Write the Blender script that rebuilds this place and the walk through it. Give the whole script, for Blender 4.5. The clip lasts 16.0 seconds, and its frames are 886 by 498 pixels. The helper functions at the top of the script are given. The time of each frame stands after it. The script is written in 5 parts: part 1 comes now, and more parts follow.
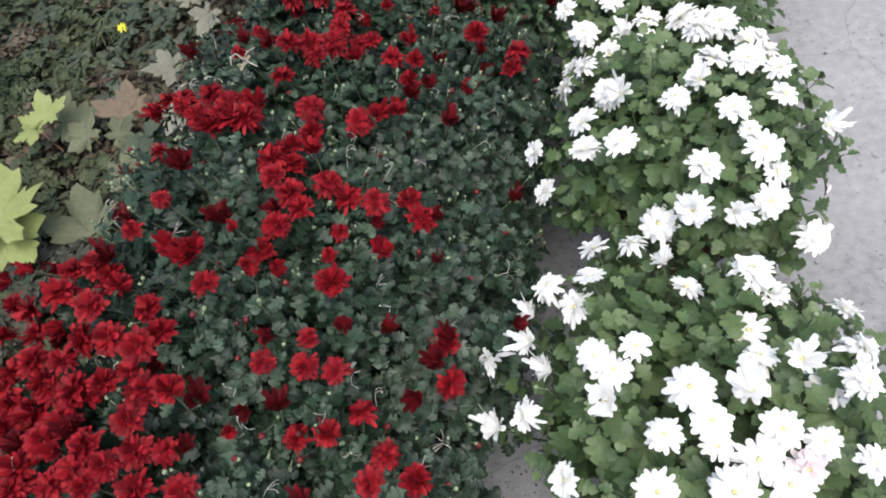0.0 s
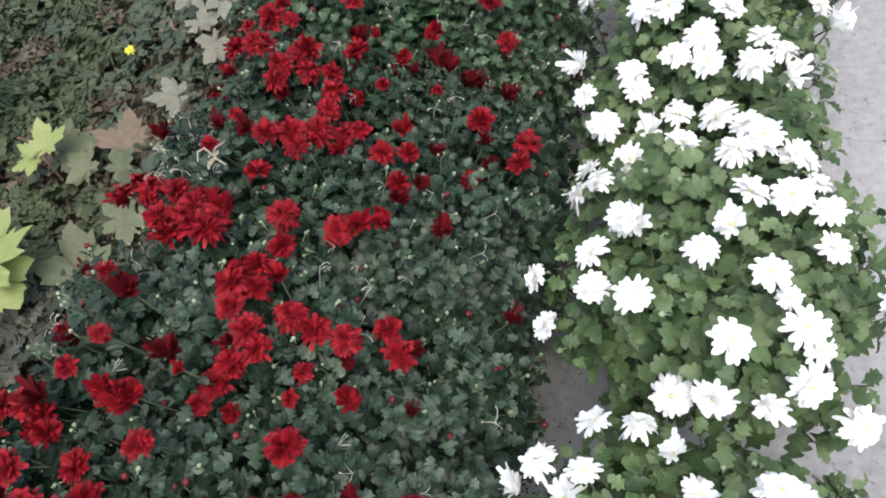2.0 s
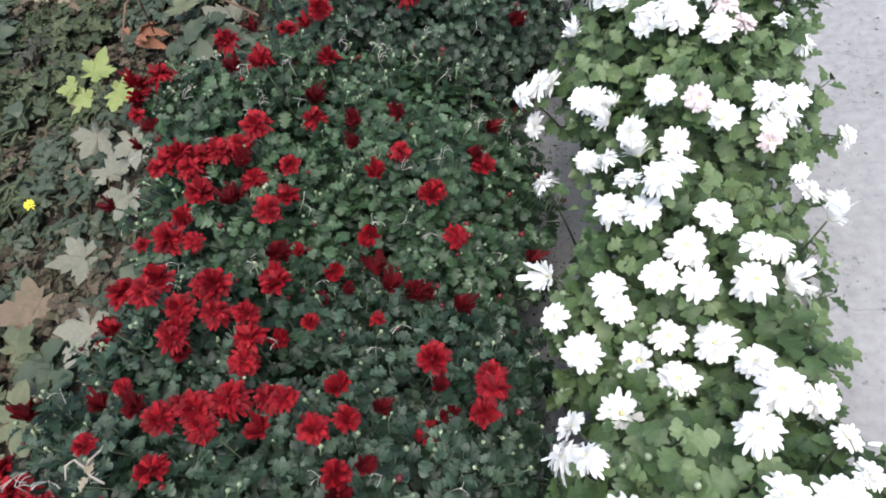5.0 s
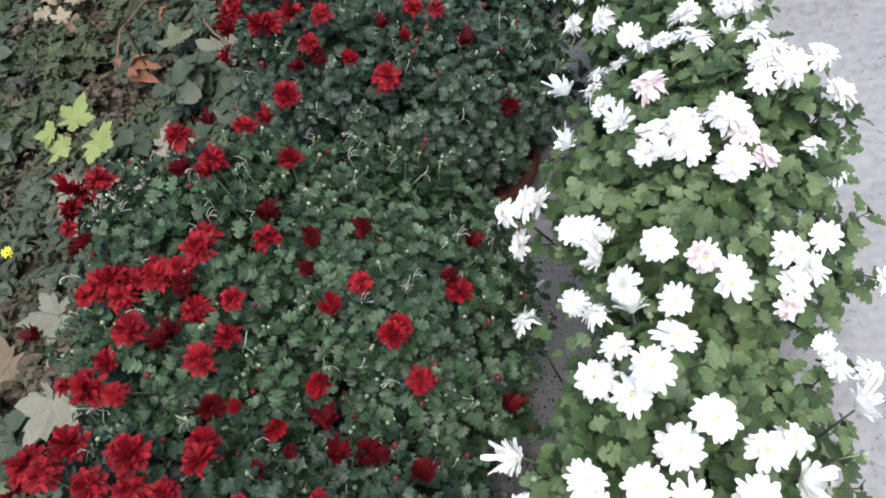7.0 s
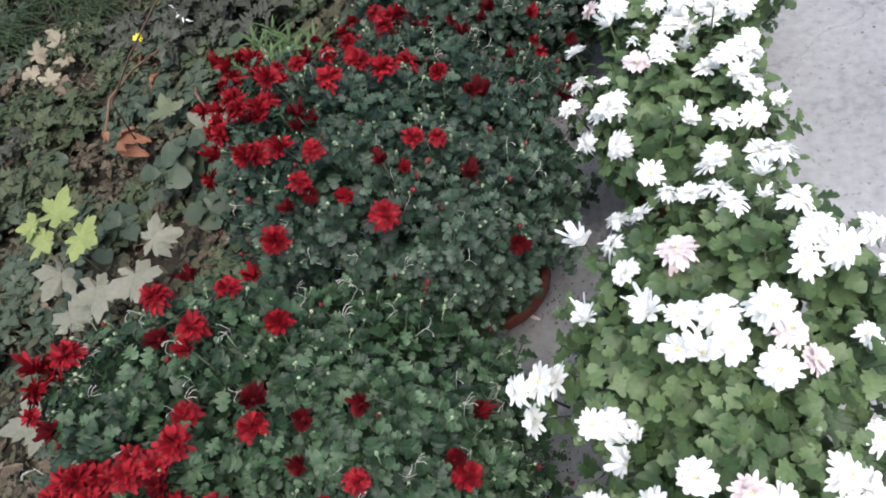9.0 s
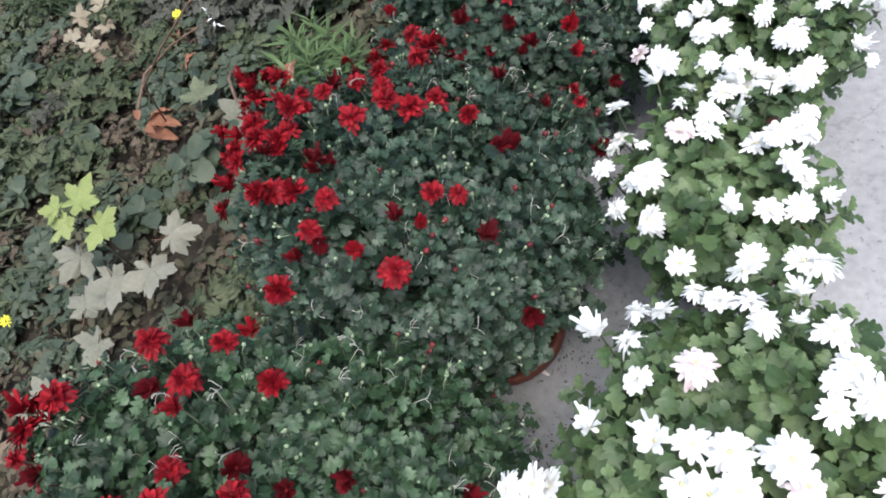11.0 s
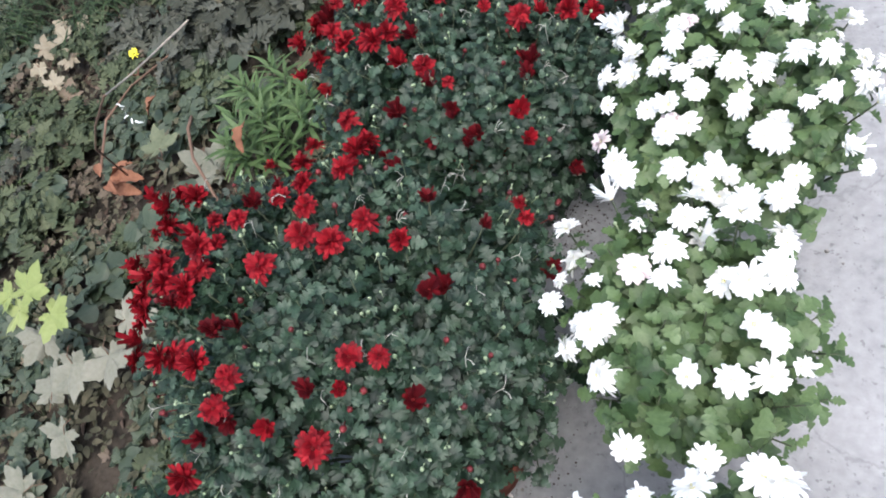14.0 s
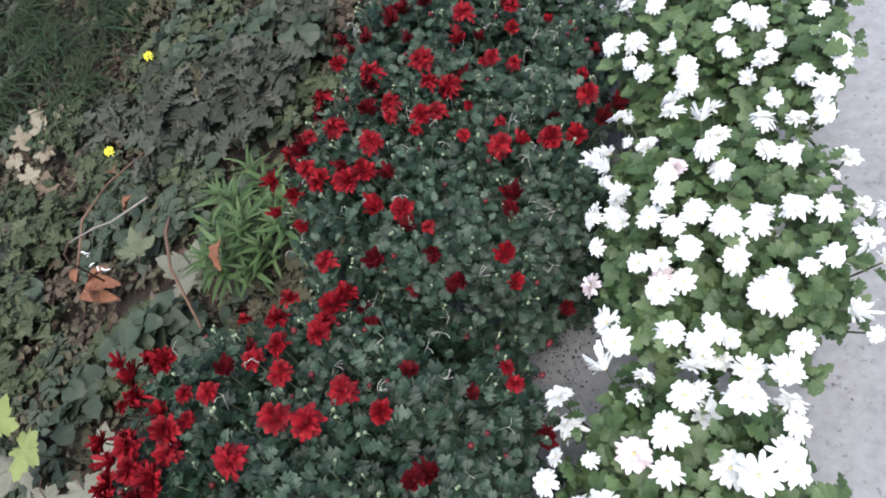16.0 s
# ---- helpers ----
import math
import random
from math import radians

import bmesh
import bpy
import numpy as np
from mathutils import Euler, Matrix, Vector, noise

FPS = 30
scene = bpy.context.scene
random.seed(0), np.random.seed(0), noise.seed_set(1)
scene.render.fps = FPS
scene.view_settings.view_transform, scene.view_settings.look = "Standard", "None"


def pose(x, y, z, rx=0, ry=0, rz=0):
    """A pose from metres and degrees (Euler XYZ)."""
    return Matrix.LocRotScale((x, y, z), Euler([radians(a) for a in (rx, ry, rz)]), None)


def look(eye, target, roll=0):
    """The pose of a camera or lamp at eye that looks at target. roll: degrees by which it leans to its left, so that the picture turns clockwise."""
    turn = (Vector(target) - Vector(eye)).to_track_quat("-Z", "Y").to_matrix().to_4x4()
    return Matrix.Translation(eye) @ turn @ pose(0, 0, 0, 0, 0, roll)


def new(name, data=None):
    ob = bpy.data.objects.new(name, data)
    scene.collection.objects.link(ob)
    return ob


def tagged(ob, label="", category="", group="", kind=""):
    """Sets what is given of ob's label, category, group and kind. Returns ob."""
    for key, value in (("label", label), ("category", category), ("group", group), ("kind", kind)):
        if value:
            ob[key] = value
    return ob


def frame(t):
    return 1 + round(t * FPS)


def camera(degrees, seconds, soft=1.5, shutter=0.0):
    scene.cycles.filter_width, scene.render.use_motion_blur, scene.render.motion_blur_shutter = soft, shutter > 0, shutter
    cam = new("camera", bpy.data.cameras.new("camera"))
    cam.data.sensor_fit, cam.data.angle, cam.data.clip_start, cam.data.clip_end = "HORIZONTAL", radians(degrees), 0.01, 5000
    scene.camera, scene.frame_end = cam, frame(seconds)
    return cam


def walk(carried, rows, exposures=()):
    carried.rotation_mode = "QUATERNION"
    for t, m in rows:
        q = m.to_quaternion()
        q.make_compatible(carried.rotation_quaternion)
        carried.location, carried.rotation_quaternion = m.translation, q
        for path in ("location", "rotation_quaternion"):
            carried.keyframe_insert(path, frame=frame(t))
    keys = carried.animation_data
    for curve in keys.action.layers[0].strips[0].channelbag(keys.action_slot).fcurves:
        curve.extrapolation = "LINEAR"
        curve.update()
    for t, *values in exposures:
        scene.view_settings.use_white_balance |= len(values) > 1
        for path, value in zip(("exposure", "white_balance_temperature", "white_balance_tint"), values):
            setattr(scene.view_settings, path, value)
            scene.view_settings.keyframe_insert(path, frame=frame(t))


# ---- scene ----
cam = camera(69.7, 16.0, soft=1.85)
METRES, EYE, TILT, LEAN, TURN = 2.563, 1.5728, -61.0, 15.0, 8.0
ROWS = [
    (0.0, 0.0, 0.0, 0.0, 0.0, 0.0, -0.0),
    (0.5, 0.0157, 0.0251, 0.0325, 0.38, -0.5, -0.52),
    (1.0, 0.0272, 0.0445, 0.0629, 0.87, -1.25, -1.52),
    (1.5, 0.0361, 0.0573, 0.0864, 1.07, -1.24, -2.2),
    (2.0, 0.0292, 0.0668, 0.1077, 2.69, -1.35, -2.7),
    (2.5, 0.0221, 0.0819, 0.1401, -0.49, 2.15, -0.75),
    (3.0, 0.0248, 0.0935, 0.1632, -1.84, 2.92, 0.94),
    (5.5, 0.0331, 0.1819, 0.2802, -0.64, 3.49, 2.13),
    (6.0, 0.0507, 0.197, 0.3111, 0.43, 3.23, 1.68),
    (6.5, 0.0614, 0.2155, 0.3436, 0.25, 2.96, 1.01),
    (7.0, 0.0745, 0.2225, 0.3698, 0.74, 2.21, 0.0),
    (7.5, 0.0775, 0.2381, 0.4009, -2.85, 3.96, 0.4),
    (8.0, 0.0634, 0.2495, 0.4232, -4.22, 4.46, 2.0),
    (8.5, 0.0649, 0.2616, 0.4645, -0.75, 3.76, 2.54),
    (9.0, 0.0729, 0.2659, 0.4902, 0.98, 2.78, 0.51),
    (11.5, 0.0864, 0.2938, 0.5879, 4.67, -1.8, -5.26),
    (12.0, 0.0976, 0.2999, 0.6121, 7.06, -3.58, -4.87),
    (12.5, 0.1245, 0.3135, 0.6412, 7.78, -4.72, -5.95),
    (13.0, 0.1158, 0.3249, 0.6625, 6.3, -4.76, -2.27),
    (13.5, 0.1272, 0.343, 0.6878, 6.31, -5.15, -0.54),
    (14.0, 0.1472, 0.3621, 0.725, 6.36, -5.35, -2.47),
    (14.5, 0.1578, 0.3759, 0.7589, 6.34, -5.54, -1.84),
    (15.0, 0.1804, 0.3884, 0.7898, 5.43, -4.75, -1.04),
    (15.5, 0.1759, 0.3897, 0.8041, 6.41, -4.19, -0.99),
    (16.0, 0.1497, 0.4006, 0.8294, 5.72, -3.17, -0.34),
]
EXPOSURES = [(0.0, 0.66, 6180, 8), (3.0, 0.86, 6140, 8), (5.5, 0.84, 6060, 8), (8.5, 0.76, 6060, 8), (9.0, 0.78, 6060, 8), (12.0, 1.09, 5940, 8), (13.0, 1.15, 5940, 8), (14.5, 1.0, 5920, 8), (16.0, 0.8, 5920, 8)]
walk(cam, [(t, pose(0, 0, EYE, TILT, LEAN, TURN) @ pose(METRES * x, METRES * y, METRES * z, 90 + pitch, roll, yaw)) for t, x, y, z, yaw, pitch, roll in ROWS], exposures=EXPOSURES)

# ---- light ----
world = bpy.data.worlds.new("overcast_sky")
scene.world = world
world.use_nodes = True
wn = world.node_tree.nodes
sky = wn.new("ShaderNodeTexSky")
sky.sky_type = "NISHITA"
sky.sun_disc = False
sky.sun_elevation, sky.sun_rotation = radians(72), radians(135)
sky.air_density, sky.dust_density, sky.ozone_density = 1.0, 6.0, 0.6
wn["Background"].inputs["Strength"].default_value = 0.15
world.node_tree.links.new(sky.outputs["Color"], wn["Background"].inputs["Color"])
sun_data = bpy.data.lights.new("hazy_sun", "SUN")
sun_data.energy, sun_data.angle, sun_data.color = 0.9, radians(70), (1.0, 0.98, 0.95)
sun = new("hazy_sun", sun_data)
sun.matrix_world = look((1.5, -1.5, 8), (0, 0, 0))


# ---- materials ----
def rgb(c):
    return (*c, 1.0)


def material(name, tones, rough=0.6, grain=60.0, coarse=6.0, bump=0.2, bump_scale=None, vary=0.25, thin=0.0, gloss=0.5, spread=1.0):
    """Ramp of tones driven by coarse and fine noise and by a random value per object and per piece; thin: share of light let through."""
    m = bpy.data.materials.new(name)
    m.use_nodes = True
    nt = m.node_tree
    n, link = nt.nodes, nt.links.new
    bsdf = n["Principled BSDF"]
    geo = n.new("ShaderNodeNewGeometry")
    info = n.new("ShaderNodeObjectInfo")
    big = n.new("ShaderNodeTexNoise")
    big.inputs["Scale"].default_value, big.inputs["Detail"].default_value = coarse, 5
    fine = n.new("ShaderNodeTexNoise")
    fine.inputs["Scale"].default_value, fine.inputs["Detail"].default_value = grain, 6
    for t in (big, fine):
        link(geo.outputs["Position"], t.inputs["Vector"])
    both = n.new("ShaderNodeMath")
    both.operation = "ADD"
    link(big.outputs["Fac"], both.inputs[0])
    link(fine.outputs["Fac"], both.inputs[1])
    one = n.new("ShaderNodeMath")
    one.operation = "ADD"
    link(info.outputs["Random"], one.inputs[0])
    link(geo.outputs["Random Per Island"], one.inputs[1])
    wrap = n.new("ShaderNodeMath")
    wrap.operation = "FRACT"
    link(one.outputs[0], wrap.inputs[0])
    noise_part = n.new("ShaderNodeMapRange")
    noise_part.inputs["From Min"].default_value, noise_part.inputs["From Max"].default_value = 1 - 0.42 / spread, 1 + 0.42 / spread
    link(both.outputs[0], noise_part.inputs["Value"])
    mixf = n.new("ShaderNodeMix")
    mixf.inputs["Factor"].default_value = vary
    link(noise_part.outputs["Result"], mixf.inputs["A"])
    link(wrap.outputs[0], mixf.inputs["B"])
    ramp = n.new("ShaderNodeValToRGB")
    els = ramp.color_ramp.elements
    while len(els) < len(tones):
        els.new(0.5)
    for i, c in enumerate(tones):
        els[i].position = i / max(1, len(tones) - 1)
        els[i].color = rgb(c)
    link(mixf.outputs["Result"], ramp.inputs["Fac"])
    link(ramp.outputs["Color"], bsdf.inputs["Base Color"])
    rr = n.new("ShaderNodeMapRange")
    rr.inputs["To Min"].default_value, rr.inputs["To Max"].default_value = max(0, rough - 0.12), min(1, rough + 0.12)
    link(fine.outputs["Fac"], rr.inputs["Value"])
    link(rr.outputs["Result"], bsdf.inputs["Roughness"])
    bsdf.inputs["Specular IOR Level"].default_value = gloss
    if bump:
        b = n.new("ShaderNodeBump")
        b.inputs["Strength"].default_value = bump
        b.inputs["Distance"].default_value = 0.004
        link(both.outputs[0], b.inputs["Height"])
        link(b.outputs["Normal"], bsdf.inputs["Normal"])
    if thin:
        tr = n.new("ShaderNodeBsdfTranslucent")
        link(ramp.outputs["Color"], tr.inputs["Color"])
        mx = n.new("ShaderNodeMixShader")
        mx.inputs["Fac"].default_value = thin
        link(bsdf.outputs["BSDF"], mx.inputs[1])
        link(tr.outputs["BSDF"], mx.inputs[2])
        link(mx.outputs["Shader"], n["Material Output"].inputs["Surface"])
    return m


LEAF_RED = material("dark_chrysanthemum_leaf", [(0.004, 0.01, 0.005), (0.011, 0.027, 0.013), (0.031, 0.06, 0.033), (0.11, 0.155, 0.105)], 0.46, 150, 14, 0.25, vary=0.62, thin=0.1, gloss=0.42)
LEAF_RED_FRESH = material("green_chrysanthemum_leaf", [(0.005, 0.014, 0.006), (0.016, 0.038, 0.015), (0.043, 0.085, 0.037), (0.12, 0.18, 0.1)], 0.46, 150, 14, 0.25, vary=0.62, thin=0.12, gloss=0.42)
LEAF_WHITE = material("fresh_chrysanthemum_leaf", [(0.015, 0.032, 0.01), (0.05, 0.09, 0.03), (0.097, 0.149, 0.056), (0.17, 0.228, 0.108)], 0.46, 150, 14, 0.25, vary=0.62, thin=0.13, gloss=0.42)
PETAL_WHITE = material("white_petal", [(0.9, 0.9, 0.86), (0.93, 0.93, 0.9), (0.94, 0.94, 0.92), (0.93, 0.91, 0.89)], 0.6, 90, 20, 0.1, vary=0.4, thin=0.28, gloss=0.25)
PETAL_PINK = material("faded_pink_petal", [(0.66, 0.5, 0.5), (0.8, 0.71, 0.71), (0.86, 0.82, 0.81)], 0.65, 120, 40, 0.1, vary=0.35, thin=0.2, gloss=0.2)
PETAL_RED = material("crimson_petal", [(0.0616, 0.0009, 0.0035), (0.1496, 0.0026, 0.007), (0.2552, 0.0062, 0.0132), (0.3696, 0.0141, 0.0211)], 0.62, 90, 25, 0.1, vary=0.6, thin=0.12, gloss=0.2)
PETAL_DARK = material("dark_red_petal", [(0.035, 0.001, 0.003), (0.08, 0.002, 0.005), (0.15, 0.004, 0.008)], 0.65, 90, 25, 0.1, vary=0.6, thin=0.1, gloss=0.2)
HEART_YELLOW = material("yellow_flower_heart", [(0.78, 0.7, 0.3), (0.86, 0.82, 0.5)], 0.8, 400, 80, 0.6, gloss=0.2)
HEART_RED = material("dark_red_flower_heart", [(0.06, 0.002, 0.004), (0.14, 0.004, 0.006)], 0.8, 400, 80, 0.6, gloss=0.2)
BUD = material("pale_green_bud", [(0.14, 0.2, 0.1), (0.34, 0.4, 0.25)], 0.6, 300, 60, 0.3, vary=0.6)
BUD_RED = material("red_bud", [(0.06, 0.006, 0.008), (0.16, 0.012, 0.014)], 0.6, 300, 60, 0.3, vary=0.6)
STEM = material("green_brown_stem", [(0.03, 0.04, 0.02), (0.07, 0.085, 0.042)], 0.7, 200, 20, 0.3)
STALK = material("dry_pale_stalk", [(0.22, 0.21, 0.18), (0.44, 0.43, 0.38)], 0.8, 300, 30, 0.3, vary=0.5)
TERRACOTTA = material("weathered_terracotta", [(0.0702, 0.0218, 0.0156), (0.1326, 0.0429, 0.0296), (0.1872, 0.0702, 0.0507)], 0.85, 90, 9, 0.35, gloss=0.25)
WITHERED = material("half_withered_leaf", [(0.03, 0.025, 0.017), (0.065, 0.052, 0.036), (0.105, 0.083, 0.059), (0.15, 0.122, 0.09)], 0.8, 120, 12, 0.35, vary=0.7, thin=0.06, gloss=0.2)
POT_SOIL = material("potting_soil", [(0.03, 0.022, 0.017), (0.085, 0.062, 0.047)], 0.95, 220, 30, 1.0, gloss=0.1)
SOIL = material("garden_soil", [(0.014, 0.012, 0.009), (0.03, 0.025, 0.019), (0.055, 0.045, 0.035), (0.05, 0.046, 0.032)], 0.95, 55, 4, 1.0, gloss=0.1)
LITTER = material("dead_leaf_litter", [(0.027, 0.018, 0.013), (0.068, 0.045, 0.032), (0.113, 0.081, 0.061), (0.153, 0.126, 0.095)], 0.85, 120, 12, 0.4, vary=0.75, thin=0.05, gloss=0.2)
WEED = material("dull_weed_leaf", [(0.02, 0.031, 0.014), (0.044, 0.059, 0.028), (0.074, 0.09, 0.044), (0.11, 0.12, 0.068)], 0.65, 120, 10, 0.25, vary=0.55, thin=0.12, gloss=0.3)
WEED_DUSTY = material("dusty_grey_weed_leaf", [(0.031, 0.031, 0.017), (0.059, 0.057, 0.034), (0.089, 0.084, 0.053), (0.122, 0.102, 0.07)], 0.8, 120, 10, 0.25, vary=0.6, thin=0.08, gloss=0.2)
WEED_FRESH = material("fresh_weed_leaf", [(0.034, 0.058, 0.018), (0.058, 0.09, 0.032), (0.09, 0.126, 0.05)], 0.6, 120, 10, 0.25, vary=0.55, thin=0.18, gloss=0.3)
WEED_GREY = material("grey_green_cut_leaf", [(0.021, 0.024, 0.015), (0.043, 0.046, 0.033), (0.071, 0.075, 0.057), (0.12, 0.12, 0.096)], 0.75, 120, 10, 0.25, vary=0.6, thin=0.08, gloss=0.25)
VINE = material("blue_green_vine_leaf", [(0.025, 0.039, 0.021), (0.048, 0.066, 0.038), (0.077, 0.095, 0.058)], 0.5, 120, 10, 0.2, vary=0.5, thin=0.1, gloss=0.4)
GRASS = material("grass_blade", [(0.009, 0.02, 0.005), (0.021, 0.041, 0.011), (0.041, 0.067, 0.022)], 0.6, 90, 8, 0.1, vary=0.6, thin=0.15, gloss=0.3)
FEATHER = material("bright_lance_leaf", [(0.043, 0.078, 0.022), (0.076, 0.128, 0.041), (0.128, 0.183, 0.076)], 0.55, 90, 8, 0.1, vary=0.6, thin=0.18, gloss=0.35)
MAPLE_LIME = material("lime_maple_leaf", [(0.19, 0.24, 0.07), (0.27, 0.32, 0.11), (0.34, 0.37, 0.16)], 0.55, 60, 16, 0.25, vary=0.3, thin=0.25, gloss=0.35)
MAPLE_PINK = material("pinkish_withered_maple_leaf", [(0.09, 0.1, 0.052), (0.14, 0.115, 0.075), (0.175, 0.13, 0.095), (0.16, 0.15, 0.09)], 0.75, 70, 13, 0.3, vary=0.25, thin=0.08, gloss=0.25, spread=1.3)
MAPLE_GREY = material("pale_grey_green_maple_leaf", [(0.1204, 0.129, 0.0946), (0.1892, 0.1892, 0.1462), (0.2494, 0.2408, 0.1935)], 0.75, 70, 13, 0.3, vary=0.35, thin=0.08, gloss=0.3, spread=1.2)
MAPLE_GREEN = material("faded_green_maple_leaf", [(0.07, 0.088, 0.05), (0.115, 0.13, 0.076), (0.165, 0.175, 0.105)], 0.7, 70, 13, 0.3, vary=0.35, thin=0.1, gloss=0.3, spread=1.2)
RUSSET = material("russet_dry_leaf", [(0.13, 0.055, 0.03), (0.22, 0.1, 0.058), (0.3, 0.155, 0.095)], 0.8, 90, 18, 0.5, vary=0.3, thin=0.08, gloss=0.2)
STRAW = material("pale_straw_leaf", [(0.19, 0.155, 0.105), (0.28, 0.245, 0.175), (0.36, 0.325, 0.245)], 0.8, 90, 18, 0.4, vary=0.5, thin=0.1, gloss=0.2)
TWIG = material("brown_twig", [(0.1, 0.055, 0.035), (0.2, 0.12, 0.08)], 0.85, 200, 20, 0.5)
TWIG_PALE = material("peeled_pale_twig", [(0.26, 0.22, 0.18), (0.42, 0.38, 0.32)], 0.8, 200, 20, 0.4)
YELLOW = material("yellow_petal", [(0.75, 0.68, 0.03), (0.85, 0.8, 0.1)], 0.6, 90, 20, 0.1, thin=0.2, gloss=0.2)
PALE_BIT = material("chalky_white_flake", [(0.6, 0.6, 0.58), (0.78, 0.78, 0.76)], 0.8, 200, 40, 0.3)
CRUMB = material("grey_crumb", [(0.16, 0.15, 0.14), (0.3, 0.29, 0.27), (0.45, 0.44, 0.42)], 0.9, 200, 30, 0.5, vary=0.7)


def concrete_material():
    m = material("trowelled_concrete", [(0.17, 0.171, 0.176), (0.245, 0.246, 0.253), (0.3, 0.3, 0.308), (0.36, 0.36, 0.366)], 0.85, 38, 2.3, 0.0, vary=0.0, gloss=0.3)
    nt = m.node_tree
    n, link = nt.nodes, nt.links.new
    bsdf = n["Principled BSDF"]
    old = bsdf.inputs["Base Color"].links[0].from_socket
    geo = n.new("ShaderNodeNewGeometry")
    # small dark pits
    pits = n.new("ShaderNodeTexNoise")
    pits.inputs["Scale"].default_value, pits.inputs["Detail"].default_value, pits.inputs["Roughness"].default_value = 62, 3, 0.6
    link(geo.outputs["Position"], pits.inputs["Vector"])
    pr = n.new("ShaderNodeMapRange")
    pr.inputs["From Min"].default_value, pr.inputs["From Max"].default_value = 0.6, 0.66
    pr.inputs["To Min"].default_value, pr.inputs["To Max"].default_value = 1.0, 0.66
    link(pits.outputs["Fac"], pr.inputs["Value"])
    where = n.new("ShaderNodeTexNoise")
    where.inputs["Scale"].default_value = 7
    link(geo.outputs["Position"], where.inputs["Vector"])
    wr = n.new("ShaderNodeMapRange")
    wr.inputs["From Min"].default_value, wr.inputs["From Max"].default_value = 0.4, 0.56
    link(where.outputs["Fac"], wr.inputs["Value"])
    mp = n.new("ShaderNodeMix")
    mp.inputs["A"].default_value = 1.0
    link(wr.outputs["Result"], mp.inputs["Factor"])
    link(pr.outputs["Result"], mp.inputs["B"])
    # hairline cracks
    warp = n.new("ShaderNodeTexNoise")
    warp.inputs["Scale"].default_value, warp.inputs["Detail"].default_value = 9, 6
    link(geo.outputs["Position"], warp.inputs["Vector"])
    add = n.new("ShaderNodeMixRGB")
    add.blend_type, add.inputs["Fac"].default_value = "ADD", 0.12
    link(geo.outputs["Position"], add.inputs["Color1"])
    link(warp.outputs["Color"], add.inputs["Color2"])
    crack = n.new("ShaderNodeTexVoronoi")
    crack.feature = "DISTANCE_TO_EDGE"
    crack.inputs["Scale"].default_value = 1.15
    link(add.outputs["Color"], crack.inputs["Vector"])
    cr = n.new("ShaderNodeMapRange")
    cr.inputs["From Min"].default_value, cr.inputs["From Max"].default_value, cr.inputs["To Min"].default_value = 0.0, 0.005, 0.78
    link(crack.outputs["Distance"], cr.inputs["Value"])
    mul = n.new("ShaderNodeMath")
    mul.operation = "MULTIPLY"
    link(mp.outputs["Result"], mul.inputs[0])
    link(cr.outputs["Result"], mul.inputs[1])
    mc = n.new("ShaderNodeMixRGB")
    mc.blend_type, mc.inputs["Fac"].default_value = "MULTIPLY", 1.0
    link(old, mc.inputs["Color1"])
    link(mul.outputs[0], mc.inputs["Color2"])
    link(mc.outputs["Color"], bsdf.inputs["Base Color"])
    grit = n.new("ShaderNodeTexNoise")
    grit.inputs["Scale"].default_value, grit.inputs["Detail"].default_value = 140, 8
    link(geo.outputs["Position"], grit.inputs["Vector"])
    hs = n.new("ShaderNodeMath")
    hs.operation = "ADD"
    link(grit.outputs["Fac"], hs.inputs[0])
    link(mul.outputs[0], hs.inputs[1])
    b = n.new("ShaderNodeBump")
    b.inputs["Strength"].default_value, b.inputs["Distance"].default_value = 0.6, 0.003
    link(hs.outputs[0], b.inputs["Height"])
    link(b.outputs["Normal"], bsdf.inputs["Normal"])
    return m


CONCRETE = concrete_material()


# ---- building helpers ----


def mesh_of(name, verts, faces, mat, smooth=True):
    me = bpy.data.meshes.new(name)
    me.from_pydata([tuple(v) for v in verts], [], faces)
    if smooth:
        me.polygons.foreach_set("use_smooth", [True] * len(me.polygons))
    for m in (mat if isinstance(mat, (list, tuple)) else [mat]):
        me.materials.append(m)
    me.update()
    return me


SIZE = Matrix.Scale(1.165, 4)  # metres to one unit of the plan in which the places below are given


def put(name, me, parent=None, m=None, label="", kind=""):
    """Link a mesh as one object, under a thing or a part if one is given."""
    ob = new(name, me)
    ob.parent = parent
    m = Matrix() if m is None else m
    ob.matrix_basis = m if parent else SIZE @ m
    return tagged(ob, label, kind=kind)


def thing(name, m, label, category, group=""):
    ob = new(name)
    ob.empty_display_size = 0.05
    ob.matrix_basis = SIZE @ m
    return tagged(ob, label, category, group)


def frame_on(pos, axis, ahead, scale=1.0):
    """A pose whose z is axis and whose y points as far as may be along ahead."""
    z = Vector(axis).normalized()
    x = Vector(ahead).cross(z)
    if x.length < 1e-4:
        x = Vector((1, 0, 0)).cross(z)
    x.normalize()
    y = z.cross(x)
    m = Matrix((x, y, z)).transposed().to_4x4() @ Matrix.Diagonal((scale, scale, scale, 1))
    m.translation = pos
    return m


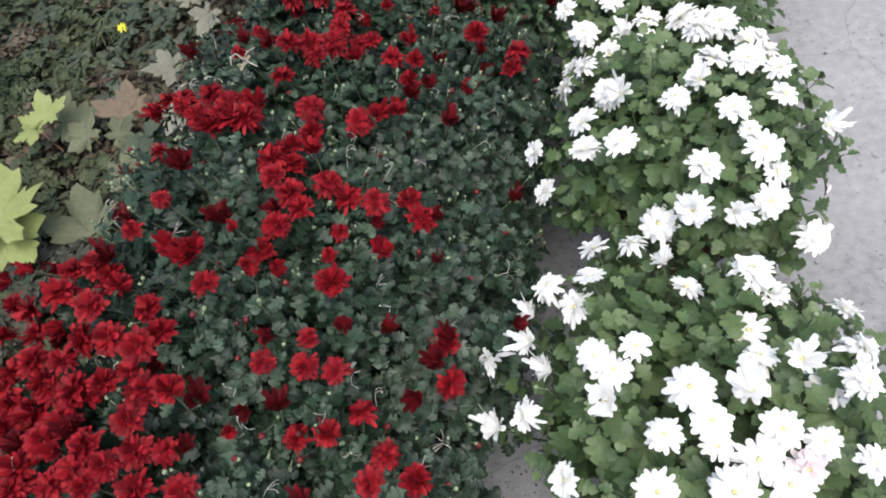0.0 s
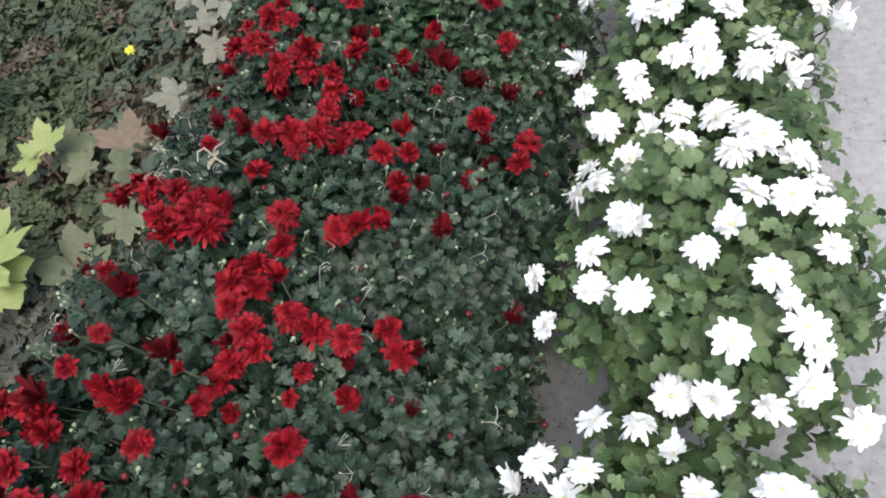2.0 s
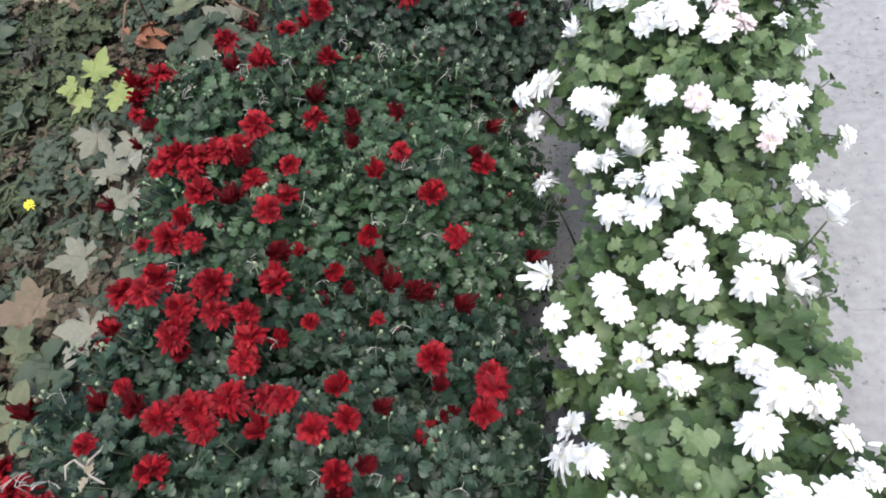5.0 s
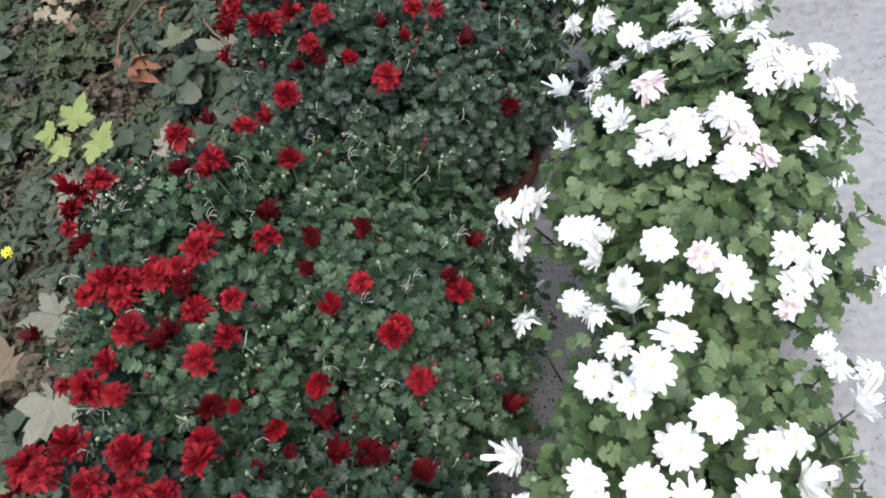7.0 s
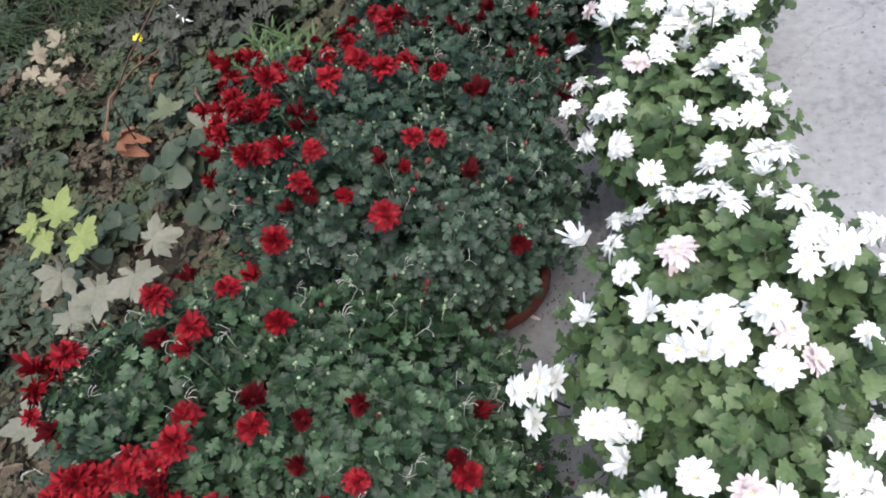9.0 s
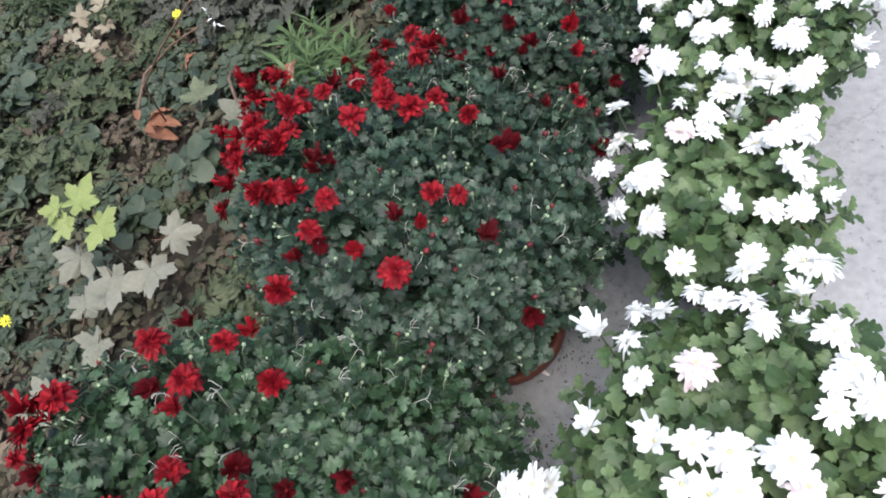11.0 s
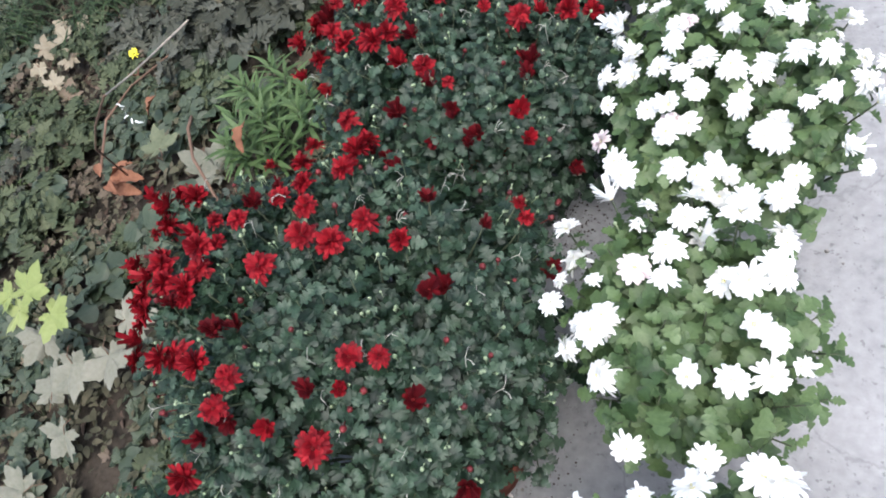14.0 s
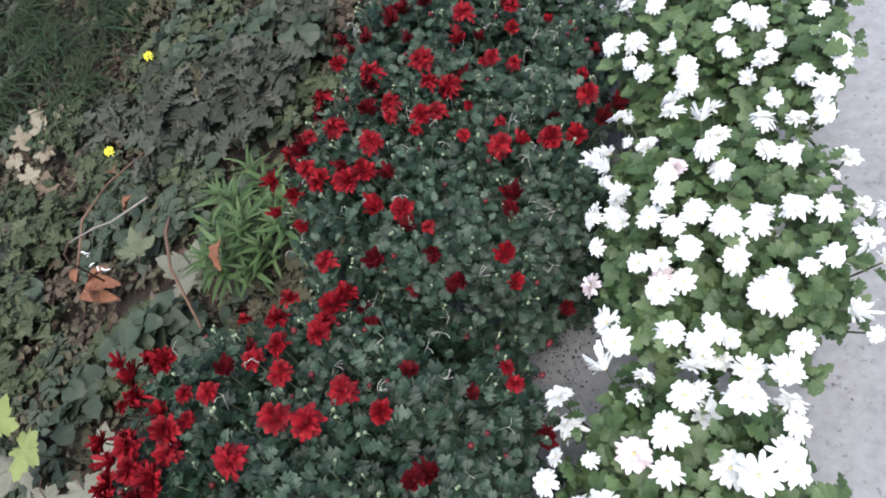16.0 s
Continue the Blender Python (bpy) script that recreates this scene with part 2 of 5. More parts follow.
def joined(name, bases, poses, mat, smooth=True):
    """One mesh of many copies: bases are (verts, faces), poses are (index, matrix)."""
    vs, fs, k = [], [], 0
    arrays = [np.array(b[0]) for b in bases]
    for i, m in poses:
        a = np.array(m)
        v = arrays[i] @ a[:3, :3].T + a[:3, 3]
        vs.append(v)
        fs.extend([tuple(j + k for j in f) for f in bases[i][1]])
        k += len(v)
    return mesh_of(name, np.concatenate(vs), fs, mat, smooth)


def tube(points, radii, sides=6):
    """Verts and faces of a tapered tube along points."""
    verts, faces = [], []
    for i, p in enumerate(points):
        p = Vector(p)
        d = Vector(points[min(i + 1, len(points) - 1)]) - Vector(points[max(i - 1, 0)])
        m = frame_on(p, d, (0.31, 0.87, 0.38))
        r = radii[i] if isinstance(radii, (list, tuple)) else radii
        for s in range(sides):
            a = 2 * math.pi * s / sides
            verts.append(m @ Vector((r * math.cos(a), r * math.sin(a), 0)))
    for i in range(len(points) - 1):
        for s in range(sides):
            t = (s + 1) % sides
            faces.append((i * sides + s, i * sides + t, (i + 1) * sides + t, (i + 1) * sides + s))
    faces.append(tuple(range(sides))[::-1])
    faces.append(tuple(range((len(points) - 1) * sides, len(points) * sides)))
    return verts, faces


def merge(pieces):
    verts, faces = [], []
    for v, f in pieces:
        k = len(verts)
        verts += [tuple(q) for q in v]
        faces += [tuple(j + k for j in g) for g in f]
    return verts, faces


# ---- leaf and flower shapes ----
def lobed_leaf(seed, length, width, lobes=3, depth=0.38, fold=0.3, droop=0.25, wave=0.06, stalk=0.12):
    """A leaf along y with rounded lobes, folded along its midrib and drooping to its tip."""
    r = random.Random(seed)
    n = 4 * lobes + 1
    mid, left, right = [], [], []
    for i in range(n):
        u = i / (n - 1)
        w = 0.5 * width * (math.sin(math.pi * (0.08 + 0.9 * u) ** 0.85) ** 0.7)
        w *= (1 - depth) + depth * abs(math.sin(math.pi * lobes * u)) ** 0.6 * r.uniform(0.85, 1.15)
        y = length * (stalk + (1 - stalk) * u)
        z = -droop * length * u ** 2
        mid.append((0, y, z))
        for side, out in ((-1, left), (1, right)):
            ahead = 0.16 * length * (1 - u)
            out.append((side * w, y + ahead * 0.6, z + fold * w + r.uniform(-wave, wave) * width))
    base = [(0, 0, 0)]
    verts = base + mid + left + right
    faces = [(0, 1, 1 + n), (0, 1 + 2 * n, 1)]
    for i in range(n - 1):
        a, l, q = 1 + i, 1 + n + i, 1 + 2 * n + i
        faces.append((a, a + 1, l + 1, l))
        faces.append((a, q, q + 1, a + 1))
    return verts, faces


def plain_leaf(seed, length, width, fold=0.2, droop=0.3, n=5):
    r = random.Random(seed)
    mid, left, right = [], [], []
    for i in range(n + 1):
        u = i / n
        w = 0.5 * width * math.sin(math.pi * (0.04 + 0.93 * u) ** 0.8) ** 0.9
        z = -droop * length * u ** 2
        mid.append((0, length * u, z))
        left.append((-w, length * u, z + fold * w * r.uniform(0.6, 1.4)))
        right.append((w, length * u, z + fold * w * r.uniform(0.6, 1.4)))
    k = n + 1
    faces = []
    for i in range(n):
        faces.append((i, i + 1, k + i + 1, k + i))
        faces.append((i, 2 * k + i, 2 * k + i + 1, i + 1))
    return mid + left + right, faces


def maple_leaf(seed, size, curl=0.12):
    """A five-lobed toothed leaf in the xy plane, its stalk end at the origin, its middle lobe along y."""
    r = random.Random(seed)
    outline = []
    lobes = [(-128, 0.5), (-62, 0.86), (0, 1.0), (62, 0.86), (128, 0.5)]
    for k, (a, reach) in enumerate(lobes):
        a += r.uniform(-4, 4)
        reach *= r.uniform(0.92, 1.08)
        for da, f in ((-29, 0.62), (-22, 0.8), (-16, 0.73), (-8, 0.9), (0, 1.04), (8, 0.9), (16, 0.73), (22, 0.8), (29, 0.62)):
            outline.append((a + da + r.uniform(-1.5, 1.5), reach * f * r.uniform(0.95, 1.05)))
        if k < 4:
            nxt = lobes[k + 1][0]
            outline.append(((a + nxt) / 2, 0.52 * min(reach, lobes[k + 1][1]) / 0.86))
    outline.append((180, 0.1))
    n = len(outline)
    verts = [(0, 0, 0)]
    for ring in (0.35, 0.7, 1.0):
        for i, (a, d) in enumerate(outline):
            q = radians(a)
            e = d * ring * size
            lift = curl * size * (ring ** 2) * (math.sin(q * 2.5 + seed) * 0.7 + r.uniform(-0.25, 0.25)) + 0.05 * size * math.cos(q * 5) * ring
            verts.append((e * math.sin(q), e * math.cos(q), lift))
    faces = []
    for i in range(n):
        j = (i + 1) % n
        faces.append((0, 1 + j, 1 + i))
        for k in (0, 1):
            a, b = 1 + k * n, 1 + (k + 1) * n
            faces.append((a + i, a + j, b + j, b + i))
    return verts, faces


def petal(length, width, rise, cup, rr):
    """A strap petal with a rounded, slightly notched tip, leaving the origin along y."""
    verts = []
    st = ((0.05, 0.45), (0.35, 0.86), (0.7, 1.0), (0.91, 0.82), (1.0, 0.4))
    for u, w in st:
        y = length * u
        z = length * (math.tan(rise) * u * (1 - 0.25 * u) - rr * u * u)
        x = 0.5 * width * w
        verts += [(-x, y, z + cup * width * w), (0, y - (0.0 if u < 1 else -0.03 * length), z), (x, y, z + cup * width * w)]
    faces = []
    for i in range(len(st) - 1):
        for j in (0, 1):
            a = 3 * i + j
            faces.append((a, a + 1, a + 4, a + 3))
    return verts, faces


def bloom(seed, layers, radius, width, cup=0.14, reflex=0.15):
    """Rings of petals; layers are (count, reach, rise in degrees)."""
    r = random.Random(seed)
    pieces = []
    for k, (count, reach, rise) in enumerate(layers):
        off = r.uniform(0, 6.28)
        for i in range(count):
            if r.random() < 0.07:
                continue
            a = off + 2 * math.pi * (i + r.uniform(-0.28, 0.28)) / count
            v, f = petal(radius * reach * r.uniform(0.8, 1.1), width * r.uniform(0.78, 1.18), radians(min(78, rise + r.uniform(-10, 10))), cup * r.uniform(0.4, 1.8), reflex * r.uniform(-0.6, 2.2))
            m = Matrix.Rotation(a, 4, "Z") @ Matrix.Translation((0, 0.0035, 0.0016 * k)) @ Matrix.Rotation(r.uniform(-0.3, 0.3), 4, "Y")
            pieces.append(([m @ Vector(q) for q in v], f))
    return merge(pieces)


def dome(radius, height, rings=3, sides=8, bottom=0.0):
    verts, faces = [(0, 0, height)], []
    for k in range(1, rings + 1):
        a = 0.5 * math.pi * k / rings
        for s in range(sides):
            b = 2 * math.pi * s / sides
            verts.append((radius * math.sin(a) * math.cos(b), radius * math.sin(a) * math.sin(b), bottom + (height - bottom) * math.cos(a)))
    for s in range(sides):
        faces.append((0, 1 + s, 1 + (s + 1) % sides))
    for k in range(rings - 1):
        for s in range(sides):
            t = (s + 1) % sides
            faces.append((1 + k * sides + s, 1 + (k + 1) * sides + s, 1 + (k + 1) * sides + t, 1 + k * sides + t))
    faces.append(tuple(range(1 + (rings - 1) * sides, 1 + rings * sides))[::-1])
    return verts, faces


WHITE_LEAVES = [lobed_leaf(s, 0.046, 0.036, 3, 0.44, f, d) for s, f, d in ((1, 0.25, 0.2), (2, 0.4, 0.35), (3, 0.15, 0.3), (4, 0.3, 0.1))]
RED_LEAVES = [lobed_leaf(s, 0.042, 0.034, 3, 0.6, f, d) for s, f, d in ((5, 0.25, 0.2), (6, 0.42, 0.35), (7, 0.15, 0.3), (8, 0.3, 0.1))]
WHITE_LEAF_MESHES = [mesh_of("leaf", v, f, LEAF_WHITE) for v, f in WHITE_LEAVES]
RED_LEAF_MESHES = [mesh_of("leaf", v, f, LEAF_RED) for v, f in RED_LEAVES]
FRESH_LEAF_MESHES = [mesh_of("leaf", v, f, LEAF_RED_FRESH) for v, f in RED_LEAVES]

WHITE_SHAPES = [
    bloom(11, [(15, 1.0, 4), (14, 0.88, 18), (12, 0.66, 38), (9, 0.46, 44), (6, 0.28, 52)], 0.031, 0.0104),
    bloom(12, [(16, 1.0, -14), (15, 0.9, 4), (13, 0.7, 28), (9, 0.46, 42), (6, 0.28, 52)], 0.031, 0.0102, reflex=0.3),
    bloom(13, [(13, 1.0, 10), (12, 0.84, 26), (10, 0.58, 40), (6, 0.36, 50)], 0.029, 0.0108),
    bloom(14, [(13, 1.0, 2), (11, 0.84, 14), (8, 0.52, 34), (5, 0.3, 48)], 0.032, 0.0108, reflex=0.1),
    bloom(15, [(13, 0.8, 42), (11, 0.75, 56), (7, 0.6, 68)], 0.028, 0.0112),
    bloom(16, [(18, 1.0, -22), (17, 0.94, 0), (15, 0.78, 22), (11, 0.54, 38), (6, 0.3, 50)], 0.031, 0.0098, reflex=0.35),
]
WHITE_BLOOMS = [mesh_of("flower", v, f, PETAL_WHITE) for v, f in WHITE_SHAPES]
PINK_BLOOMS = [mesh_of("flower", v, f, PETAL_PINK) for v, f in WHITE_SHAPES[:3]]
RED_SHAPES = [
    bloom(21, [(20, 1.0, 2), (19, 0.9, 16), (16, 0.74, 34), (12, 0.52, 54), (7, 0.3, 70)], 0.0285, 0.0092, reflex=0.2),
    bloom(22, [(20, 1.0, -10), (18, 0.92, 8), (15, 0.74, 28), (11, 0.5, 52)], 0.028, 0.0094, reflex=0.28),
    bloom(23, [(17, 1.0, 14), (15, 0.86, 30), (12, 0.62, 52), (6, 0.36, 70)], 0.027, 0.0096),
    bloom(24, [(13, 0.8, 48), (11, 0.74, 60), (8, 0.58, 70)], 0.023, 0.0095),
    bloom(25, [(22, 1.0, -18), (20, 0.95, 0), (18, 0.8, 22), (13, 0.56, 46), (8, 0.32, 66)], 0.029, 0.009, reflex=0.35),
    bloom(26, [(19, 1.0, 6), (17, 0.88, 22), (13, 0.66, 44), (7, 0.38, 64)], 0.0265, 0.0094, reflex=0.1),
]
HALF_OPEN = [mesh_of("flower", v, f, PETAL_DARK) for v, f in (RED_SHAPES[3], bloom(27, [(11, 0.9, 60), (9, 0.8, 68), (6, 0.6, 76)], 0.022, 0.011))]
RED_BLOOMS = [mesh_of("flower", v, f, PETAL_RED) for v, f in RED_SHAPES]
HEART_W = mesh_of("flower_centre", *dome(0.0046, 0.0078), HEART_YELLOW)
HEART_R = mesh_of("flower_centre", *dome(0.0058, 0.007), HEART_RED)


def bud_shape(s):
    return merge([dome(0.0042 * s, 0.0095 * s, 3, 7, 0.003 * s), tube([(0, 0, -0.02), (0, 0, 0.004 * s)], 0.0011, 5)])


BUD_MESH = mesh_of("bud", *bud_shape(1.0), BUD)
RED_BUD_MESH = mesh_of("bud", *bud_shape(1.6), BUD_RED)


def stalk_shape(seed):
    """A forked dry stalk whose ends curl over, each with a shrunken flower base."""
    r = random.Random(seed)
    pieces = [tube([(0, 0, -0.05), (0.002, 0, 0.0), (0.004, 0.003, 0.022)], [0.0016, 0.0015, 0.0013], 5)]
    for k in range(r.choice((2, 3, 3))):
        a = r.uniform(0, 6.28)
        d = Vector((math.cos(a), math.sin(a), 0))
        h = r.uniform(0.008, 0.02)
        p = [Vector((0.003, 0.002, h)), Vector((0.003, 0.002, h)) + d * 0.012 + Vector((0, 0, 0.009)), d * 0.026 + Vector((0, 0, h + 0.01)), d * 0.036 + Vector((0, 0, h + 0.002))]
        pieces.append(tube(p, [0.0011, 0.0011, 0.0013, 0.0026], 5))
    return merge(pieces)


STALK_MESHES = [mesh_of("spent_stalk", *stalk_shape(s), STALK) for s in (31, 32, 33, 34)]


def lathe(profile, sides=28):
    verts, faces = [], []
    n = len(profile)
    for s in range(sides):
        a = 2 * math.pi * s / sides
        for r, z in profile:
            verts.append((r * math.cos(a), r * math.sin(a), z))
    for s in range(sides):
        t = (s + 1) % sides
        for i in range(n - 1):
            faces.append((s * n + i, t * n + i, t * n + i + 1, s * n + i + 1))
    faces.append(tuple(s * n for s in range(sides))[::-1])
    return verts, faces


def add_pot(plant, top_r, height, at):
    b = top_r * 0.68
    prof = [(b, 0.0), (b * 1.02, 0.004), (top_r * 0.93, height - 0.04), (top_r * 0.94, height - 0.038), (top_r * 1.03, height - 0.036), (top_r * 1.05, height - 0.03), (top_r * 1.05, height - 0.004), (top_r * 1.03, height), (top_r * 0.95, height), (top_r * 0.92, height - 0.006), (top_r * 0.88, height - 0.06)]
    put("pot", mesh_of("pot", *lathe(prof), TERRACOTTA), plant, Matrix.Translation((*at, 0)), label="dull reddish terracotta pot with a rolled rim")
    verts, faces = [(0, 0, height - 0.012)], []
    for s in range(20):
        a = 2 * math.pi * s / 20
        verts.append((top_r * 0.9 * math.cos(a), top_r * 0.9 * math.sin(a), height - 0.02))
    faces = [(0, 1 + s, 1 + (s + 1) % 20) for s in range(20)]
    put("potting_soil", mesh_of("potting_soil", verts, faces, POT_SOIL), plant, Matrix.Translation((*at, 0)), label="dark crumbly potting soil")


# ---- plants ----
def outline(rx, ry, dx, dy):
    """Under one within a bush's outline, which is a little squarer than an ellipse."""
    return (abs(dx / rx) ** 2.4 + abs(dy / ry) ** 2.4) ** (2 / 2.4)


def canopy(shape, dx, dy):
    """Height of a bush's leaves over the point dx, dy from its middle: a domed top that slopes by tilt, lifted to the flowers it bears."""
    rx, ry, top, skirt, tilt, heads = shape
    r2 = outline(rx, ry, dx, dy)
    z = skirt + (top + tilt[0] * dx + tilt[1] * dy - skirt) * math.sqrt(max(0.04, 1 - r2 ** 1.7))
    if len(heads):
        near = np.exp(-((heads[:, 0] - dx) ** 2 + (heads[:, 1] - dy) ** 2) / 0.0056)
        z += float(near @ heads[:, 2]) / (float(near.sum()) + 0.35)
    return z


def canopy_normal(shape, dx, dy):
    e, (rx, ry) = 0.012, shape[:2]
    gx = (canopy(shape, dx + e, dy) - canopy(shape, dx - e, dy)) / (2 * e)
    gy = (canopy(shape, dx, dy + e) - canopy(shape, dx, dy - e)) / (2 * e)
    q = math.hypot(gx, gy)
    if q > 2.2:
        gx, gy = gx * 2.2 / q, gy * 2.2 / q
    if outline(rx, ry, dx, dy) > 0.93:
        a = math.hypot(dx / rx, dy / ry)
        gx, gy = -1.6 * dx / rx / a, -1.6 * dy / ry / a
    return Vector((-gx, -gy, 1)).normalized()


def chrysanthemum(x, y, rx, ry, top, skirt, tilt, large, small, red, seed, label, group, sprays, pot_at, fresh=False, gaps=0.0):
    """A potted bush; large and small are its flowers: place from its middle and height, in hundredths."""
    r = random.Random(seed)
    bare = (rx, ry, top, skirt, tilt, ())
    heads = [(a / 100, b / 100, max(-0.1, min(0.1, c / 100 - 0.024 - canopy(bare, a / 100, b / 100)))) for a, b, c in large + small]
    shape = (rx, ry, top, skirt, tilt, np.array(heads))
    plant = thing("red_chrysanthemum" if red else "white_chrysanthemum", pose(x, y, 0.0), label, "potted plant", group)
    add_pot(plant, (0.135 if pot_at[0] else 0.16) if red else 0.135, (0.09 if pot_at[0] else 0.17) if red else 0.2, pot_at)
    bigger = 1.12 if not red and 1.05 < y < 1.3 else 1.0
    foot = Vector((*pot_at, 0.1 if pot_at[0] else 0.17))
    # shoots with whorls of leaves, in an outer and an inner layer
    leaves, singles, stems = [], [], []
    step = 0.037 if red else 0.05
    size0 = 0.92 if red else 1.1
    spots = np.array([(a / 100, b / 100, c / 100) for a, b, c in large + small])
    for layer, (sink, grow, pitch) in enumerate(((0.0, 1.0, step), (0.05, 0.9, step * 1.3), (0.11, 0.84, step * 1.6))):
        nx, ny = int(rx * grow / pitch) + 1, int(ry * grow / pitch) + 1
        for i in range(-nx, nx + 1):
            for j in range(-ny, ny + 1):
                dx = (i + 0.5 * (j % 2) + r.uniform(-0.4, 0.4)) * pitch
                dy = (j * 0.9 + r.uniform(-0.4, 0.4)) * pitch
                q = outline(rx * grow, ry * grow, dx, dy)
                edge = 1.0 + 0.16 * noise.noise((x * 3 + dx * 7, y * 3 + dy * 7, seed))
                hollow = noise.noise((x * 2 + dx * 8, y * 2 + dy * 8, 31.0 + seed))
                if q > edge or (layer == 0 and hollow < gaps - 0.3):
                    continue
                uneven = 0.058 * noise.noise((x + dx * 9, y + dy * 9, 5.0 + seed)) + 0.03 * noise.noise((x + dx * 22, y + dy * 22, 9.0))
                tip = Vector((dx, dy, canopy(shape, dx / grow, dy / grow) * (1 - 0.35 * sink) - sink + uneven + r.uniform(-0.015, 0.012)))
                for p in spots[np.hypot(spots[:, 0] - dx, spots[:, 1] - dy) < 0.032]:
                    tip.z = min(tip.z, p[2] - 0.024)
                nrm = (canopy_normal(shape, dx / grow, dy / grow) + Vector((r.uniform(-0.35, 0.35), r.uniform(-0.35, 0.35), 0.25))).normalized()
                count = r.randint(8, 11) if layer == 0 else r.randint(6, 8)
                a0 = r.uniform(0, 6.28)
                side = nrm.orthogonal().normalized()
                for k in range(count):
                    a = a0 + k * 2.4
                    d = Matrix.Rotation(a, 3, nrm) @ side
                    open_up = radians(28 + 62 * min(1, k / 5) + r.uniform(-14, 14))
                    ahead = (nrm * math.cos(open_up) + d * math.sin(open_up)).normalized()
                    face = (nrm * math.sin(open_up) - d * math.cos(open_up) + Vector((0, 0, 0.35)) + Vector((r.uniform(-0.25, 0.25), r.uniform(-0.25, 0.25), 0))).normalized()
                    s = size0 * (0.5 + 0.5 * min(1, k / 4)) * r.uniform(0.78, 1.15)
                    at = tip - nrm * (0.009 * k) + d * 0.002
                    m = frame_on(at, face, ahead, s)
                    v = r.randrange(4)
                    if layer == 0 and 3 <= k <= 4 and len(singles) < 115 and r.random() < 0.75:
                        singles.append((v, m))
                    else:
                        leaves.append((v, m))
                if layer == 0:
                    neck = tip - nrm * 0.075 - Vector((0, 0, 0.03))
                    mid = neck * 0.6 + foot * 0.4 - Vector((0, 0, 0.01))
                    stems.append(tube([foot + Vector((dx * 0.15, dy * 0.15, 0)), mid, neck, tip], [0.0026, 0.0022, 0.0016, 0.0012], 4))
                    if red and r.random() < 0.5:
                        for b in range(r.randint(1, 2)):
                            off = nrm * r.uniform(0.004, 0.016) + side * r.uniform(-0.012, 0.012)
                            big = r.random() < 0.16
                            put("bud", RED_BUD_MESH if big else BUD_MESH, plant, frame_on(tip + off, nrm + Vector((r.uniform(-0.4, 0.4), r.uniform(-0.4, 0.4), 0)), side, r.uniform(0.55, 0.95)))
                    elif not red and r.random() < 0.12:
                        put("bud", BUD_MESH, plant, frame_on(tip + nrm * 0.012, nrm, side, r.uniform(0.8, 1.3)))
    # flowers where they stand on the bush, some with a smaller one beside them
    blooms = [(a / 100, b / 100, c / 100, True) for a, b, c in large] + [(a / 100, b / 100, c / 100, False) for a, b, c in small]
    for dx, dy, z, full in list(blooms):
        if r.random() < sprays:
            a, q = r.uniform(0, 6.28), r.uniform(0.03, 0.044)
            blooms.append((dx + q * math.cos(a), dy + q * math.sin(a), z - 0.008, r.random() < 0.6))
    for dx, dy, z, full in blooms:
        nrm = canopy_normal(shape, dx, dy)
        axis = (nrm + Vector((r.uniform(-0.5, 0.5), r.uniform(-0.5, 0.5), 0.4))).normalized()
        head = Vector((dx, dy, z))
        size = r.uniform(0.68, 0.96) if full else r.uniform(0.44, 0.64)
        if not red:
            size *= 0.97 * bigger * (0.84 if y > 2.3 else 1.0)
        m = frame_on(head, axis, (r.uniform(-1, 1), r.uniform(-1, 1), 0.1), size)
        if red and not full and r.random() < 0.5:
            fl = put("flower", r.choice(HALF_OPEN), plant, m @ Matrix.Scale(1.35, 4), "half-open dark red flower")
            put("flower_centre", HEART_R, fl)
        elif red:
            fl = put("flower", r.choice(RED_BLOOMS), plant, m)
            put("flower_centre", HEART_R, fl)
        elif r.random() < 0.045:
            fl = put("flower", r.choice(PINK_BLOOMS), plant, m, "fading flower tinged with pink")
            put("flower_centre", HEART_W, fl)
        else:
            fl = put("flower", r.choice(WHITE_BLOOMS), plant, m)
            put("flower_centre", HEART_W, fl)
        for k in range(5):
            a = r.uniform(0, 6.28)
            d = Vector((math.cos(a), math.sin(a), 0.1))
            leaves.append((r.randrange(4), frame_on(head - axis * (0.018 + 0.012 * k), axis + d * 0.2 + Vector((0, 0, 0.3)), d, r.uniform(0.5, 0.9))))
        inner = Vector((dx * 0.8, dy * 0.8, canopy(shape, dx * 0.8, dy * 0.8) - 0.09))
        stems.append(tube([inner, (inner + head) / 2 - axis * 0.012, head - axis * 0.002], [0.0022, 0.0018, 0.0015], 5))
    if red:
        for k in range(14):
            a, q = r.uniform(0, 6.28), math.sqrt(r.uniform(0.0, 0.9))
            dx, dy = rx * q * math.cos(a), ry * q * math.sin(a)
            nrm = (canopy_normal(shape, dx, dy) + Vector((r.uniform(-0.5, 0.5), r.uniform(-0.5, 0.5), 0.3))).normalized()
            head = Vector((dx, dy, canopy(shape, dx, dy) + r.uniform(-0.004, 0.014)))
            fl = put("flower", r.choice(HALF_OPEN), plant, frame_on(head, nrm, (1, 0.3, 0), r.uniform(0.5, 0.95)), "half-open dark red flower")
            put("flower_centre", HEART_R, fl)
            stems.append(tube([head - nrm * 0.06, head - nrm * 0.03, head], 0.0014, 4))
